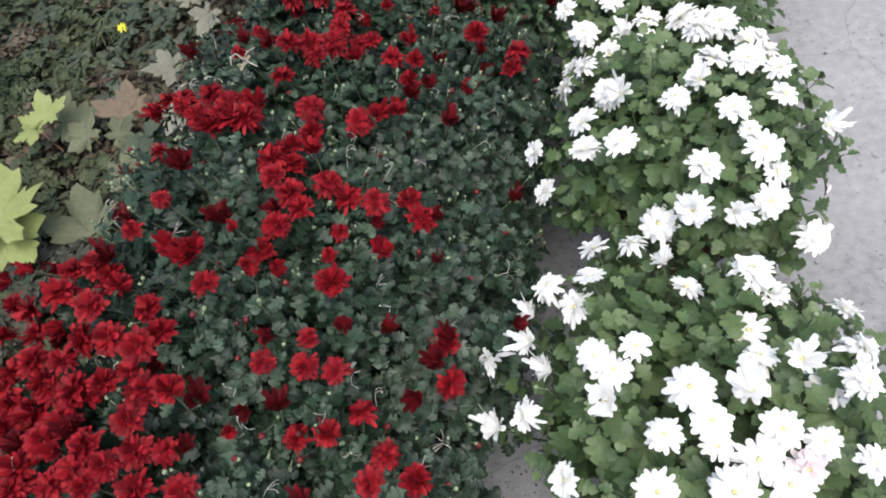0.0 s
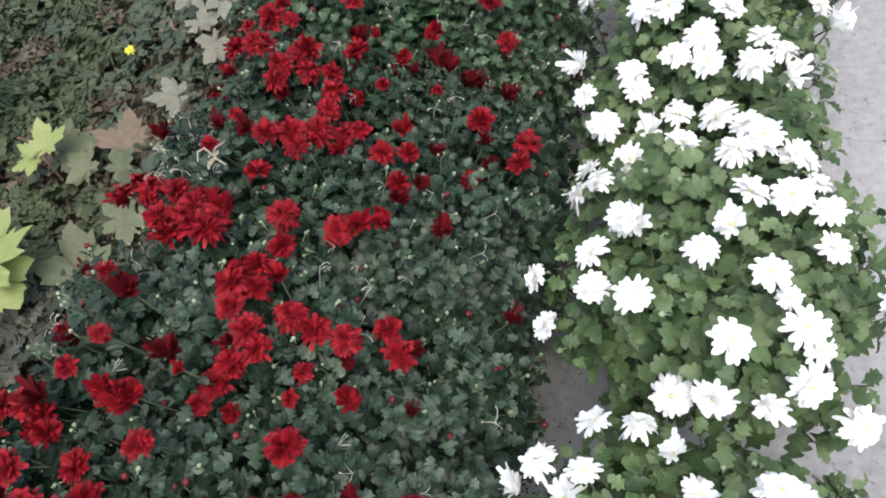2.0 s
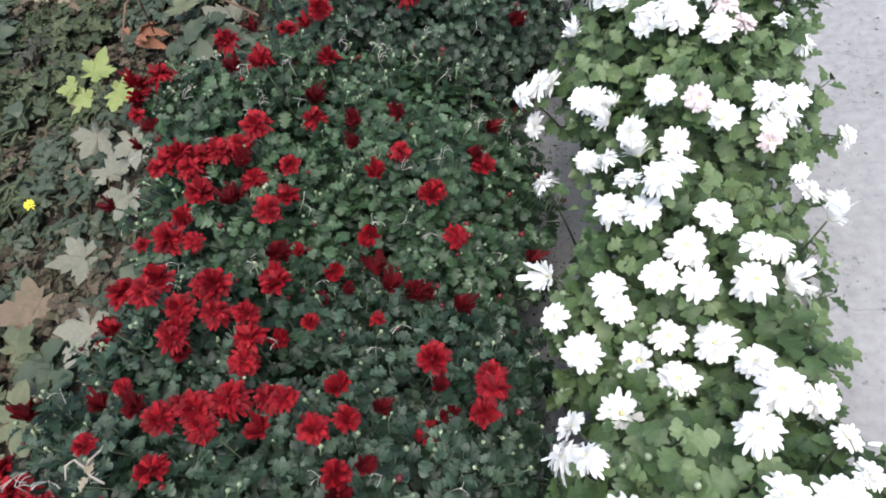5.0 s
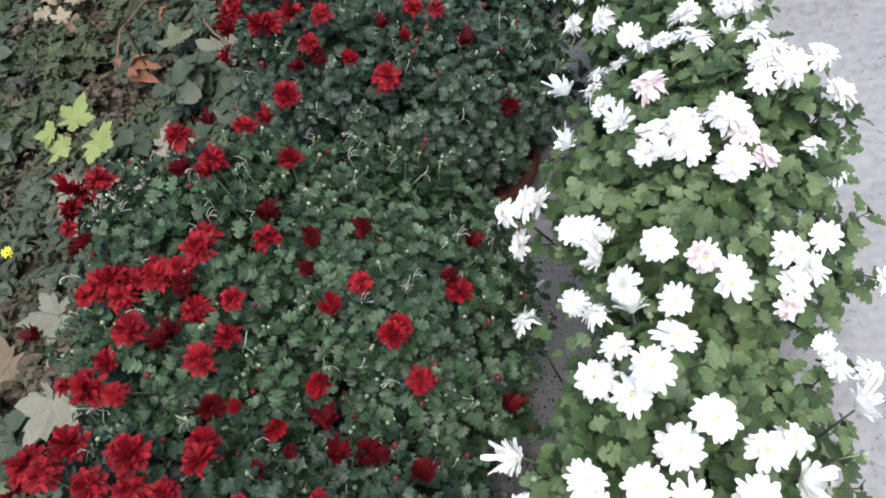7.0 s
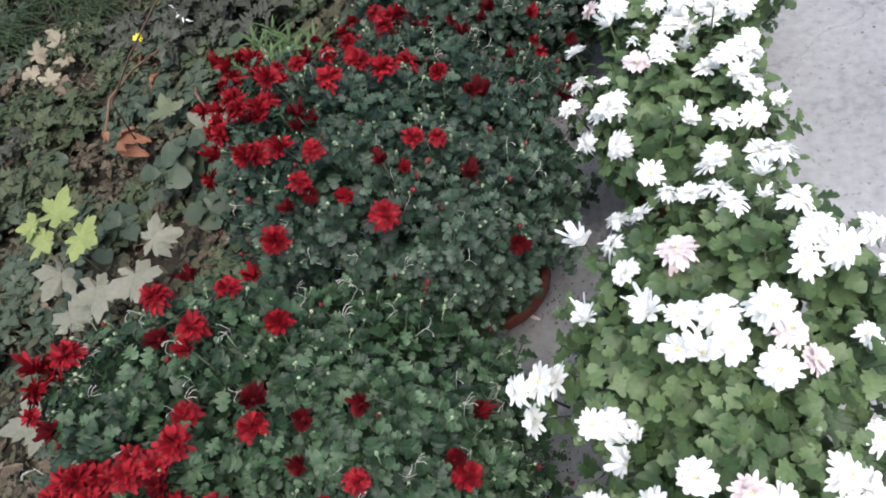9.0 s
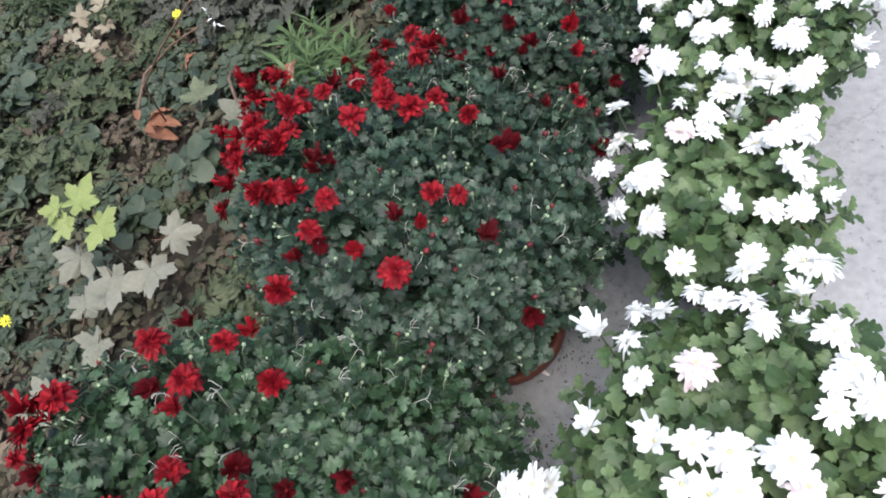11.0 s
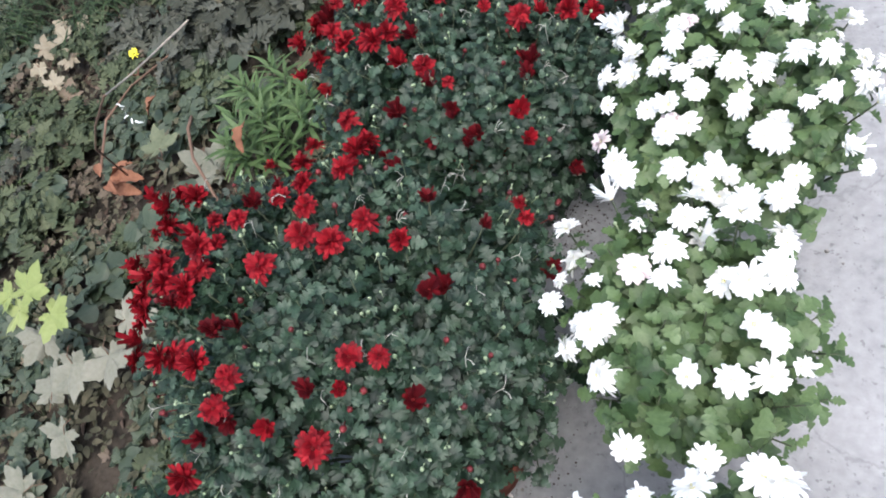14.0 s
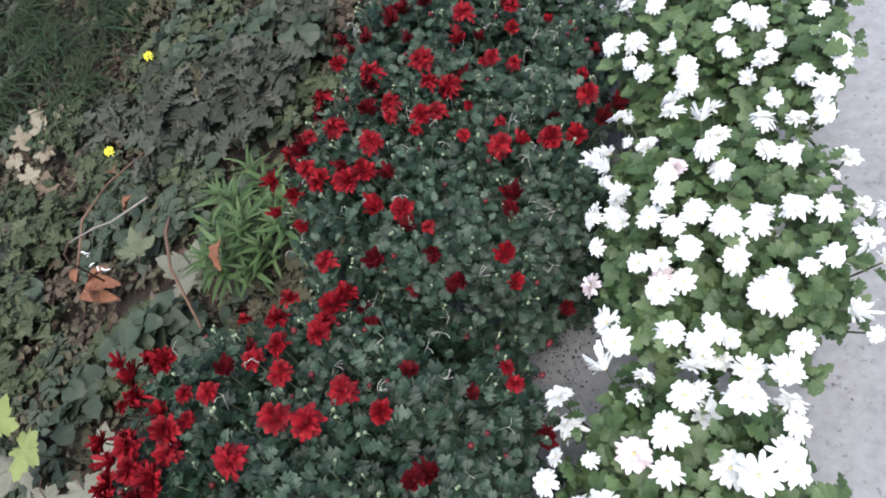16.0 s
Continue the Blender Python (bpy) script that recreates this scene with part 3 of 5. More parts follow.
        for k in range(60 if fresh else 30):
            a, q = r.uniform(0, 6.28), math.sqrt(r.uniform(0.02, 0.95))
            dx, dy = rx * q * math.cos(a), ry * q * math.sin(a)
            nrm = canopy_normal(shape, dx, dy)
            head = Vector((dx, dy, canopy(shape, dx, dy) + 0.01))
            put("spent_stalk", r.choice(STALK_MESHES), plant, frame_on(head, nrm + Vector((r.uniform(-0.6, 0.6), r.uniform(-0.6, 0.6), 0)), (1, 0.2, 0), r.uniform(0.36, 0.62)), "dry pale stalk that has lost its flower")
    shapes = RED_LEAVES if red else WHITE_LEAVES
    meshes = (FRESH_LEAF_MESHES if fresh else RED_LEAF_MESHES) if red else WHITE_LEAF_MESHES
    put("foliage", joined("foliage", shapes, leaves, meshes[0].materials[0]), plant, kind="stuff")
    for v, m in singles:
        put("leaf", meshes[v], plant, m)
    v, f = merge(stems)
    put("stem_tangle", mesh_of("stem_tangle", v, f, STEM), plant, kind="stuff")
    return plant


# ---- ground and pavement ----
def spaced(lo, fine_lo, fine_hi, hi, step):
    mid = list(np.arange(fine_lo, fine_hi + step / 2, step))
    out, d = [], step
    p = fine_lo
    while p > lo:
        d *= 1.7
        p -= d
        out.append(max(p, lo))
    left = out[::-1]
    out, d, p = [], step, mid[-1]
    while p < hi:
        d *= 1.7
        p += d
        out.append(min(p, hi))
    return left + mid + out


def soil_height(x, y):
    z = -0.11 - 0.07 * min(1.0, max(0.0, (-1.1 - x) / 1.0))
    if -6 < x < 3 and -3 < y < 8:
        z += 0.03 * noise.noise((x * 2.2, y * 2.2, 0)) + 0.014 * noise.noise((x * 8, y * 8, 3)) + 0.008 * noise.noise((x * 21, y * 21, 6))
    return z


gx, gy = spaced(-400, -4.6, 2.6, 400, 0.05), spaced(-400, -0.8, 5.4, 400, 0.05)
gv = [(a, b, soil_height(a, b)) for b in gy for a in gx]
w = len(gx)
gf = [(j * w + i, j * w + i + 1, (j + 1) * w + i + 1, (j + 1) * w + i) for j in range(len(gy) - 1) for i in range(w - 1)]
tagged(put("ground", mesh_of("ground", gv, gf, SOIL)), "bare dark garden soil beside the paving", "ground", kind="structure")


def slab():
    xs, ys = list(np.arange(-0.81, 2.41, 0.1073)) + [3.0, 3.8], list(np.arange(-14, -2, 0.8)) + list(np.arange(-2.0, 6.61, 0.11)) + list(np.arange(7.2, 20, 0.8))
    verts, faces = [], []
    for b in ys:
        for a in xs:
            wob = 0.012 * noise.noise((0, b * 4, 1)) if a == xs[0] else 0
            verts.append((a + wob, b, 0.004 * noise.noise((a * 1.7, b * 1.7, 2)) - (0.012 if a == xs[0] else 0)))
    n = len(xs)
    for j in range(len(ys) - 1):
        for i in range(n - 1):
            faces.append((j * n + i, j * n + i + 1, (j + 1) * n + i + 1, (j + 1) * n + i))
    rim = [i for i in range(n)] + [j * n + n - 1 for j in range(1, len(ys))] + [(len(ys) - 1) * n + i for i in range(n - 2, -1, -1)] + [j * n for j in range(len(ys) - 2, 0, -1)]
    k = len(verts)
    verts += [(verts[i][0], verts[i][1], -0.24) for i in rim]
    for s in range(len(rim)):
        t = (s + 1) % len(rim)
        faces.append((rim[t], rim[s], k + s, k + t))
    return mesh_of("pavement", verts, faces, CONCRETE)


tagged(put("pavement", slab()), "pale grey trowelled concrete path with pits and hairline cracks", "pavement", kind="structure")

# ---- the row of white chrysanthemums along the path ----
white_row = []
white_row.append(chrysanthemum(0.107, 0.240, 0.253, 0.292, 0.507, 0.24, (-0.010, -0.000), [
    (-8.4, -12.1, 50.8), (-0.2, -11.5, 52.8), (-20, -11, 44.3), (5.6, -10.3, 52.7), (7.6, -8.3, 52.6), (2.7, -7.8, 52.6), (14.3, -7.1, 52.8),
    (-1.7, -6.6, 52.4), (-7.6, -5.5, 51.7), (5.5, -4, 52.2), (-30.5, -3.9, 39.6), (-2.1, -3.6, 52.2), (-26.4, -2.2, 42.3), (-14.5, -1, 49.7),
    (-4.5, 0.3, 52.7), (2.6, 0.7, 51.4), (14.3, 1.6, 54.4), (-13.7, 2.6, 50.6), (12, 2.8, 48.8),
] + [
    (-22.6, 3.6, 45.5), (-16.3, 4.2, 51.5), (8.3, 4.6, 52.5), (-10.9, 5.1, 53.3), (4.1, 5.6, 50.2), (-25.4, 7, 48), (-33.4, 7.5, 37.4),
    (16.7, 7.9, 47.4), (3.6, 10.3, 46.7), (-19.4, 13.3, 46.3), (-26.5, 13.7, 40.9), (-17.1, 16.2, 50.8), (-4, 16.3, 47.1), (7.5, 17.2, 43.4),
    (4, 17.4, 51.4), (-24.1, 17.6, 44.2), (18.7, 18.1, 36), (-7, 20.5, 46.5), (-17, 23.3, 46), (-11.3, 23.8, 46.6),
], [
    (9.7, -5, 52.3),
], False, 40, 'bushy white chrysanthemum in full bloom, flowers crowded', 'potted white chrysanthemums', 0, (0, 0)))
white_row.append(chrysanthemum(0.090, 0.738, 0.253, 0.249, 0.499, 0.24, (-0.002, -0.010), [
    (-1.2, -22.9, 51.2), (4.5, -22.1, 48.9), (-5.8, -21.3, 44.5), (17.1, -21.1, 39.4), (10, -18.5, 46), (0.6, -15.4, 51.1), (10.9, -14.3, 47.4),
    (8.7, -13.2, 52), (-24.4, -11.3, 39), (-11.2, -10.4, 51.5), (17.9, -8, 49.7), (4.7, -7.4, 54.2), (-17.3, -7.4, 45.7), (-3.2, -4.2, 53.8),
    (-26.5, -4.2, 41.4), (-17.9, -1.8, 46.1), (13.2, -0.6, 48.4), (0.5, 0.3, 52.1), (-11.4, 2.6, 47.7), (-13.8, 4.8, 45.8), (12.9, 5.1, 48.3),
    (8.5, 7.5, 48.4), (3.1, 7.5, 49.3), (-18.4, 11.7, 45.6), (-22.1, 13.6, 38.3), (1.2, 14.5, 49.5), (-20.7, 17.3, 39.4),
], [
    (7.1, -9.2, 51.3), (12, 10.4, 46.8), (11, 14.9, 45.7),
], False, 41, 'white chrysanthemum with sparse flowers, some turning pink', 'potted white chrysanthemums', 0, (0, 0)))
white_row.append(chrysanthemum(0.060, 1.124, 0.240, 0.249, 0.418, 0.2, (-0.004, 0.010), [
    (-11.1, -19.3, 39.6), (8.5, -17.3, 43.7), (13.8, -17, 38), (-3.2, -13.7, 37.1), (6.8, -12.3, 40.1), (-8.2, -10.3, 35.5), (-16.5, -9.6, 37),
    (2.5, -8.4, 37.3), (-3.9, -6.9, 36.4), (-20.2, -4.6, 39), (-10.9, -3.4, 39), (0.5, -2, 44), (8, -1.1, 42.6), (-4.7, -1, 44.4),
    (-12, -0.1, 40.5), (-20.9, 2, 40.2), (14.3, 3.8, 32.6), (-0.8, 4, 44.2), (9.2, 4.9, 41.7), (19.3, 5.8, 22.2), (3.2, 7, 46.8),
    (13.7, 8.6, 34.7), (-6.2, 9.9, 45.5), (-3.7, 11.1, 52.1), (-11, 12.5, 43.1), (21.1, 12.6, 35.3), (-8.3, 16.5, 44.4), (-0.7, 17.6, 45.6),
    (19.9, 18.9, 34.2), (-6.3, 22.5, 42.5), (-22.9, 23.8, 35.7),
], [
    (-11.4, 21.9, 43.6),
], False, 42, 'white chrysanthemum with very large open flowers', 'potted white chrysanthemums', 0, (0, 0)))
white_row.append(chrysanthemum(0.103, 1.614, 0.262, 0.288, 0.495, 0.22, (-0.003, 0.011), [
    (21.1, -29.7, 30.1), (-4.9, -25, 43.7), (9.3, -25, 42), (1.6, -24.5, 47.8), (-11.6, -23.7, 45.6), (-19.3, -23.1, 38.3), (2.3, -21.5, 45.3),
    (-1.4, -21.5, 49.5), (10.7, -21.2, 40.4), (-7.2, -20.6, 51.3), (9.8, -17.7, 45), (-15.3, -17.6, 41.5), (-19.6, -13.2, 43.4), (-17.6, -12.8, 42.3),
    (26.5, -12.5, 25.5), (-28.9, -10.8, 35), (16.7, -10.5, 35.3), (-27.2, -7.1, 42.3), (-25, -6.9, 41.7), (3.2, -6.8, 49.4), (-5.3, -5.1, 49.7),
    (-8.4, -4.3, 49.2), (-2.2, -3.9, 50.3), (4.7, -2.2, 51.1),
] + [
    (-11.8, -0.4, 51.8), (2.8, 0.1, 52.9), (-3.4, 0.1, 50.8), (19.3, 0.4, 37), (-7.4, 0.6, 48.9), (-20.6, 1.4, 45.1), (-14.9, 8.8, 46),
    (12.1, 9.7, 50.6), (19.7, 9.8, 43.8), (-7.8, 11.6, 47.9), (9.8, 12.9, 51.1), (17.4, 14.4, 47.8), (-17, 15.9, 42.7), (-21.6, 16.6, 41.5),
    (7.9, 17.6, 50.4), (-0.1, 18.1, 49.9), (-12.7, 21.1, 42.7), (-16.4, 21.4, 40.6), (-1.7, 21.9, 47.8), (-5.3, 22.1, 46.1), (4.3, 22.9, 49),
    (-2.3, 26.7, 47.1), (7.5, 29.4, 46.5), (5.2, 29.6, 46.2),
], [
    (13.9, -28, 36.8), (-13.8, -14.1, 42.5), (7.5, -5, 48.5), (15.5, 1, 42.3), (7.6, 10.5, 51.5), (3.9, 18.3, 50.1), (-8.5, 24.4, 43.8),
], False, 43, 'wide white chrysanthemum with flowers round its edge', 'potted white chrysanthemums', 0.05, (0, 0)))
white_row.append(chrysanthemum(0.064, 2.124, 0.206, 0.210, 0.401, 0.22, (-0.005, 0.005), [
    (-7.1, -20.4, 40.8), (2.8, -20.2, 44.4), (-12.8, -10.2, 36.6), (-0.4, -9.6, 40.8), (5.4, -8.9, 39.8), (10.2, -7.2, 38.6), (-19, -5.6, 32.5),
    (-14, -4.4, 40.8), (-16.1, -2.5, 36.4), (10.2, -2.5, 40.2), (-13.3, -1.5, 38.6), (7.4, -1.4, 42.5), (-22.1, 0.6, 35.7), (-4.5, 3.9, 43.1),
    (6.8, 5.4, 41.1), (-9.1, 6, 40.7), (3.5, 6.3, 37.3), (11.3, 7, 39.7), (10.2, 8.8, 39.3), (-4.9, 9.8, 41.3), (-20.1, 10.2, 32.6),
    (-21, 13.1, 38.2), (-0.2, 13.1, 36), (4.9, 14.6, 44.4), (-2.7, 14.9, 40.9), (11.7, 17.8, 31.9), (-14.1, 17.9, 40.1), (-2, 19.7, 38.7),
], [
    (13.5, -5.6, 39.8), (-20.7, 4.3, 37.1), (-15.4, 4.5, 38.2), (11.5, 12.9, 38.2), (-9.7, 14.7, 38.5), (-0.7, 16.4, 39.1), (-8.6, 17.6, 39),
], False, 44, 'small round white chrysanthemum with loose flowers', 'potted white chrysanthemums', 0.15, (0, 0)))
white_row.append(chrysanthemum(0.082, 2.558, 0.232, 0.236, 0.401, 0.2, (-0.001, 0.007), [
    (8.7, -23.2, 38.8), (4, -22.3, 36.6), (-14.6, -21.5, 41.4), (-3.3, -19.9, 39.1), (10.9, -17.8, 36.1), (1.4, -17.5, 34.4), (-16.4, -17.5, 38.7),
    (-1.1, -16.8, 37.2), (17.5, -12.3, 35.7), (-8.7, -12.1, 39.6), (8.5, -12, 37), (6, -11.5, 37.6), (-21, -8, 30.2), (-8.7, -7, 40.1),
    (-12.4, -6.9, 38.4), (14.7, -6.3, 42.2), (-4.7, -6.1, 42.6), (2.1, -5.8, 38.3), (-7, -1.9, 41.9), (-20.3, -1.5, 32.4), (20.1, -1.4, 38),
    (0.3, -1.2, 42.6),
] + [
    (5, -0.2, 38.9), (-3.9, -0.1, 43.1), (-15.6, 0.6, 37.9), (11.2, 0.8, 32), (5.8, 1.9, 39.7), (10.3, 1.9, 42.3), (-8.9, 2, 45.2),
    (-21.6, 3.3, 34.2), (20.4, 6, 34), (-17.3, 7.1, 34.2), (-7.5, 8.9, 41.3), (-0, 8.9, 41.1), (-2.6, 11.1, 44.4), (-18.7, 11.5, 37.7),
    (6.5, 14.7, 37.6), (10.3, 14.7, 36.6), (19, 16.2, 32), (-12.5, 16.6, 36.8), (-3.7, 20.7, 38.1), (6.3, 22.6, 35.3), (11.6, 23.1, 34.1),
    (-8.5, 23.9, 36.7),
], [
    (-19.3, 9.5, 37.1), (-16.2, 18.8, 35.6), (-15.8, 21.9, 36.6),
], False, 45, 'white chrysanthemum densely covered with small flowers', 'potted white chrysanthemums', 0.5, (0, 0)))
white_row.append(chrysanthemum(0.077, 3.047, 0.249, 0.240, 0.322, 0.22, (-0.007, -0.002), [
    (16.5, -24.5, 33.5), (8.9, -20.5, 32.1), (17.4, -17.6, 31.5), (-6, -16.2, 33.3), (4.7, -15, 32.2), (14, -14.2, 31.6), (-13.8, -13.6, 34.4),
    (-6.3, -11.2, 32.3), (7.6, -10.6, 32.1), (-9.8, -9.5, 35.5), (1.8, -9.1, 32.8), (20.1, -7.6, 31.5), (-20.2, -6.7, 35.5), (9.5, -6.1, 32.1),
    (0.2, -2.4, 33.3), (6.2, -0.6, 32.7), (16.8, 0.7, 31.8), (3.2, 0.9, 33.1), (-12.6, 2.9, 35.2), (-18.1, 3.3, 35.7),
], [
    (-16.7, -10.9, 34.9), (15.7, -5.2, 31.7),
], False, 46, 'white chrysanthemum in a terracotta pot, flowers at its rim', 'potted white chrysanthemums', 0.2, (0, -0.05)))


# ---- the row of red chrysanthemums behind them ----
red_row = []
red_row.append(chrysanthemum(-0.601, -0.017, 0.446, 0.361, 0.565, 0.16, (-0.411, 0.034), [
    (-19.9, 3.5, 63), (-14, 4.8, 62.8), (-9.4, 5.4, 62), (-3.5, 5.7, 59.4), (-20, 6.4, 63.1), (1, 6.6, 56.1), (-11.7, 7.2, 62.6),
    (-7.8, 8.1, 61.6), (-15.4, 9, 63.1), (-11.1, 10.2, 62.6), (-17.9, 10.3, 63.3), (-4.8, 10.5, 60.3), (-1.8, 11.1, 58.4), (-24.6, 11.3, 63.3),
    (23.4, 11.6, 45), (30, 12.5, 44.7), (-16.1, 13.1, 63.1),
] + [
    (-21.1, 13.8, 63.6), (-5.5, 14.1, 63), (-25.5, 14.3, 63.6), (25.3, 15.6, 45.5), (-28.1, 16.5, 63.9), (10.7, 16.8, 45.7), (-15.6, 17.4, 63.8),
    (-21.3, 17.8, 64), (15.7, 17.8, 46), (-10.8, 18.5, 63.8), (-0.7, 18.6, 62.7), (-5.9, 18.6, 61.4), (-27.1, 19, 64.2), (-24.2, 20.9, 64.3),
    (21.5, 20.9, 47.7), (-19.2, 21.2, 64.2), (-31.3, 23.8, 64.9),
], [
    (3.1, 15.5, 52.4), (8.7, 20.2, 49.4),
], True, 60, 'wide red chrysanthemum thick with dark red flowers', 'potted red chrysanthemums', 0.25, (0, 0), gaps=0.3))
red_row.append(chrysanthemum(-0.567, 0.429, 0.429, 0.361, 0.578, 0.16, (-0.416, -0.019), [
    (-11.1, -20.4, 63.5), (-20.3, -19.9, 64.2), (-15.4, -19.8, 64.6), (-28.6, -19.5, 64.6), (14.5, -19, 52.5), (9.9, -18.9, 53), (-25, -18.5, 64.4),
    (-9.6, -17.7, 61.7), (29.5, -17.2, 43), (-31.6, -16, 64.6), (-18.2, -16, 67.4), (-35.3, -15.2, 64.7), (-12.9, -14, 62.1), (-27.5, -13.3, 65),
    (-40, -10.9, 63.7), (-21.8, -10.9, 61.7), (-18.9, -10.9, 63.1), (-4.1, -10.1, 62.6), (-28.8, -8.6, 63.4), (-37.8, -8.4, 62.6), (-24.6, -7.7, 63.5),
] + [
    (12.6, -6.6, 55.7), (-10.3, -5, 61.3), (-8.1, -4.2, 62.5), (-13.1, -4, 62.2), (0.8, -2.7, 52.7), (17.3, 1.7, 50.5), (0.6, 3.2, 56.4),
    (3.5, 7.6, 59.2), (15.4, 9.7, 52.8), (10.2, 10.6, 52.5), (-0.4, 10.7, 59.7), (7.9, 11.4, 56.4), (18.5, 14.1, 46.2), (-2.1, 14.4, 59.4),
    (0.8, 14.9, 56.9), (5.2, 16.3, 58.5), (0.1, 18.2, 57.5), (-16.2, 21.1, 60.3), (-8.4, 22.3, 60.9), (1.9, 22.5, 55.5), (-11.4, 22.9, 60.1),
    (-14.2, 23.2, 59.6),
], [
    (25.2, -20.7, 46.1), (4, -19.3, 55.1), (9.6, -14.7, 53.6), (26.6, -14.1, 43.3), (15.4, -12.7, 54.4), (19.5, -11, 47.5), (39.9, -10.3, 50.3),
    (28.4, -10.3, 44.1), (-5, -2.4, 52.9), (-18.8, -2.2, 64.9), (-4.1, 0.7, 60.3), (-14.8, 2.8, 65.9), (-29.4, 4.4, 59.3), (9.4, 4.6, 51.7),
    (-14.1, 9.9, 64.5), (-18.7, 12.2, 65.6), (-38.5, 16.7, 51.3), (33.8, 22.1, 32.6),
], True, 61, 'red chrysanthemum with clusters of flowers over dark leaves', 'potted red chrysanthemums', 0.15, (0, 0), gaps=0.2))
red_row.append(chrysanthemum(-0.554, 0.893, 0.429, 0.361, 0.518, 0.16, (-0.392, -0.059), [
    (-21, -21.9, 59.8), (-11.9, -21.2, 58.6), (-17.6, -20.6, 59.1), (-16.8, -18.6, 58.7), (-11.1, -18.3, 58), (6.4, -17.9, 50.7), (-1.3, -17.8, 55.4),
    (14, -16.7, 51.1), (-16.3, -16.3, 56.5), (-29.1, -16, 56.6), (-20.9, -16, 58.7), (-36.7, -14.9, 53.7), (13.1, -14.9, 49.9), (-30.2, -13.6, 55.6),
    (-38.4, -9.7, 51.6), (-9.3, -9.7, 55.6), (14.1, -8.2, 49.7), (-4.3, -3.7, 54.8), (-8.5, -3.6, 58.1), (3.4, -3.2, 52.1), (10, -2.3, 50.3),
    (-5.5, -1.5, 55.5), (13.1, 0, 46.8), (-2.4, 0.8, 53),
] + [
    (5.7, 1.1, 52.2), (31, 3.8, 38.5), (11.6, 4.4, 47.7), (-2.8, 7, 51.3), (32.3, 7, 39.9), (-10.1, 7.6, 58.9), (-19.6, 8.3, 59.6),
    (-12, 9.5, 56.6), (31.4, 10.3, 36.4), (-2.3, 10.5, 52.1), (23.4, 10.8, 42.1), (-28.9, 10.9, 51.5), (-0.1, 11.9, 46.9), (-12.5, 13.4, 56.4),
    (-14.9, 13.5, 62.1), (-7.8, 13.8, 54.4), (-3.4, 13.9, 53.1), (-20.3, 14.6, 59.6), (-33.7, 14.9, 47.9), (-8.7, 17.9, 55.1), (-18, 18.2, 56.8),
    (-10.6, 18.3, 54.4), (0.8, 18.5, 53.6), (-1.7, 20.9, 50.2),
], [
    (-16.5, -7.9, 60.7), (16.6, -6.1, 46.4), (-18.4, -2.1, 57.9), (-8.1, -0.9, 55.8), (-16.7, 0.9, 57.8), (25.5, 3.5, 38.2), (24.3, 6.6, 40.5),
    (5.4, 14, 49.1), (14.1, 16.7, 44.2), (15, 22.8, 42.7),
], True, 62, 'red chrysanthemum with many small crimson flowers', 'potted red chrysanthemums', 0.08, (0, 0), gaps=0.1))
red_row.append(chrysanthemum(-0.571, 1.391, 0.416, 0.403, 0.503, 0.16, (-0.452, 0.036), [
    (6.6, -24, 43.7), (-17.6, -23.6, 56.3), (-16.1, -19.5, 56.2), (-1.9, -18, 54.5), (11.2, -16.9, 42.9), (-14.9, -14.3, 56), (25, -13.5, 36.1),
    (-1.2, -13.1, 51.1), (-23.8, -9.5, 57.7), (-18.7, -9, 56.4), (21.3, -8.5, 42.2), (-9.5, -8.4, 50.5), (-22.7, -7.2, 57.6), (-20.7, -6.7, 57.6),
    (21.5, -6.4, 40.9), (-16.6, -5.8, 55.8), (12.2, -5.6, 46.1), (-14.6, -5.2, 55.6), (-16.1, -3.1, 54), (-8, -0.5, 56.1), (28.8, 2.5, 35.2),
    (0.6, 3.7, 51.9), (-11.2, 4.4, 52), (-30.5, 4.5, 61.3), (-31.7, 6.9, 62), (-28, 9.7, 61.5), (-9.3, 12.7, 58.1), (-11.6, 17, 56.5),
    (-0.4, 20.1, 50.8), (-19.5, 21.5, 58), (-7.4, 23.7, 56.5), (-5, 26.8, 54.1),
], [
    (-13.1, -24.1, 55.9), (2.2, -23.1, 48.9), (-24.5, -23.1, 54.1), (-9.2, -16, 54.4), (-32.2, -15.9, 55.5), (-1, -7.7, 53), (16.5, -1.7, 46.9),
    (8.1, -0.5, 48.4), (-27.4, -0.4, 58.3), (-29.9, 0.4, 60.9), (0.1, 7.1, 52.4), (-16.6, 14.8, 56.4), (-15.3, 25.7, 55.7),
], True, 63, 'red chrysanthemum with pale dry stalks between its flowers', 'potted red chrysanthemums', 0.12, (0, 0), True, gaps=0.05))
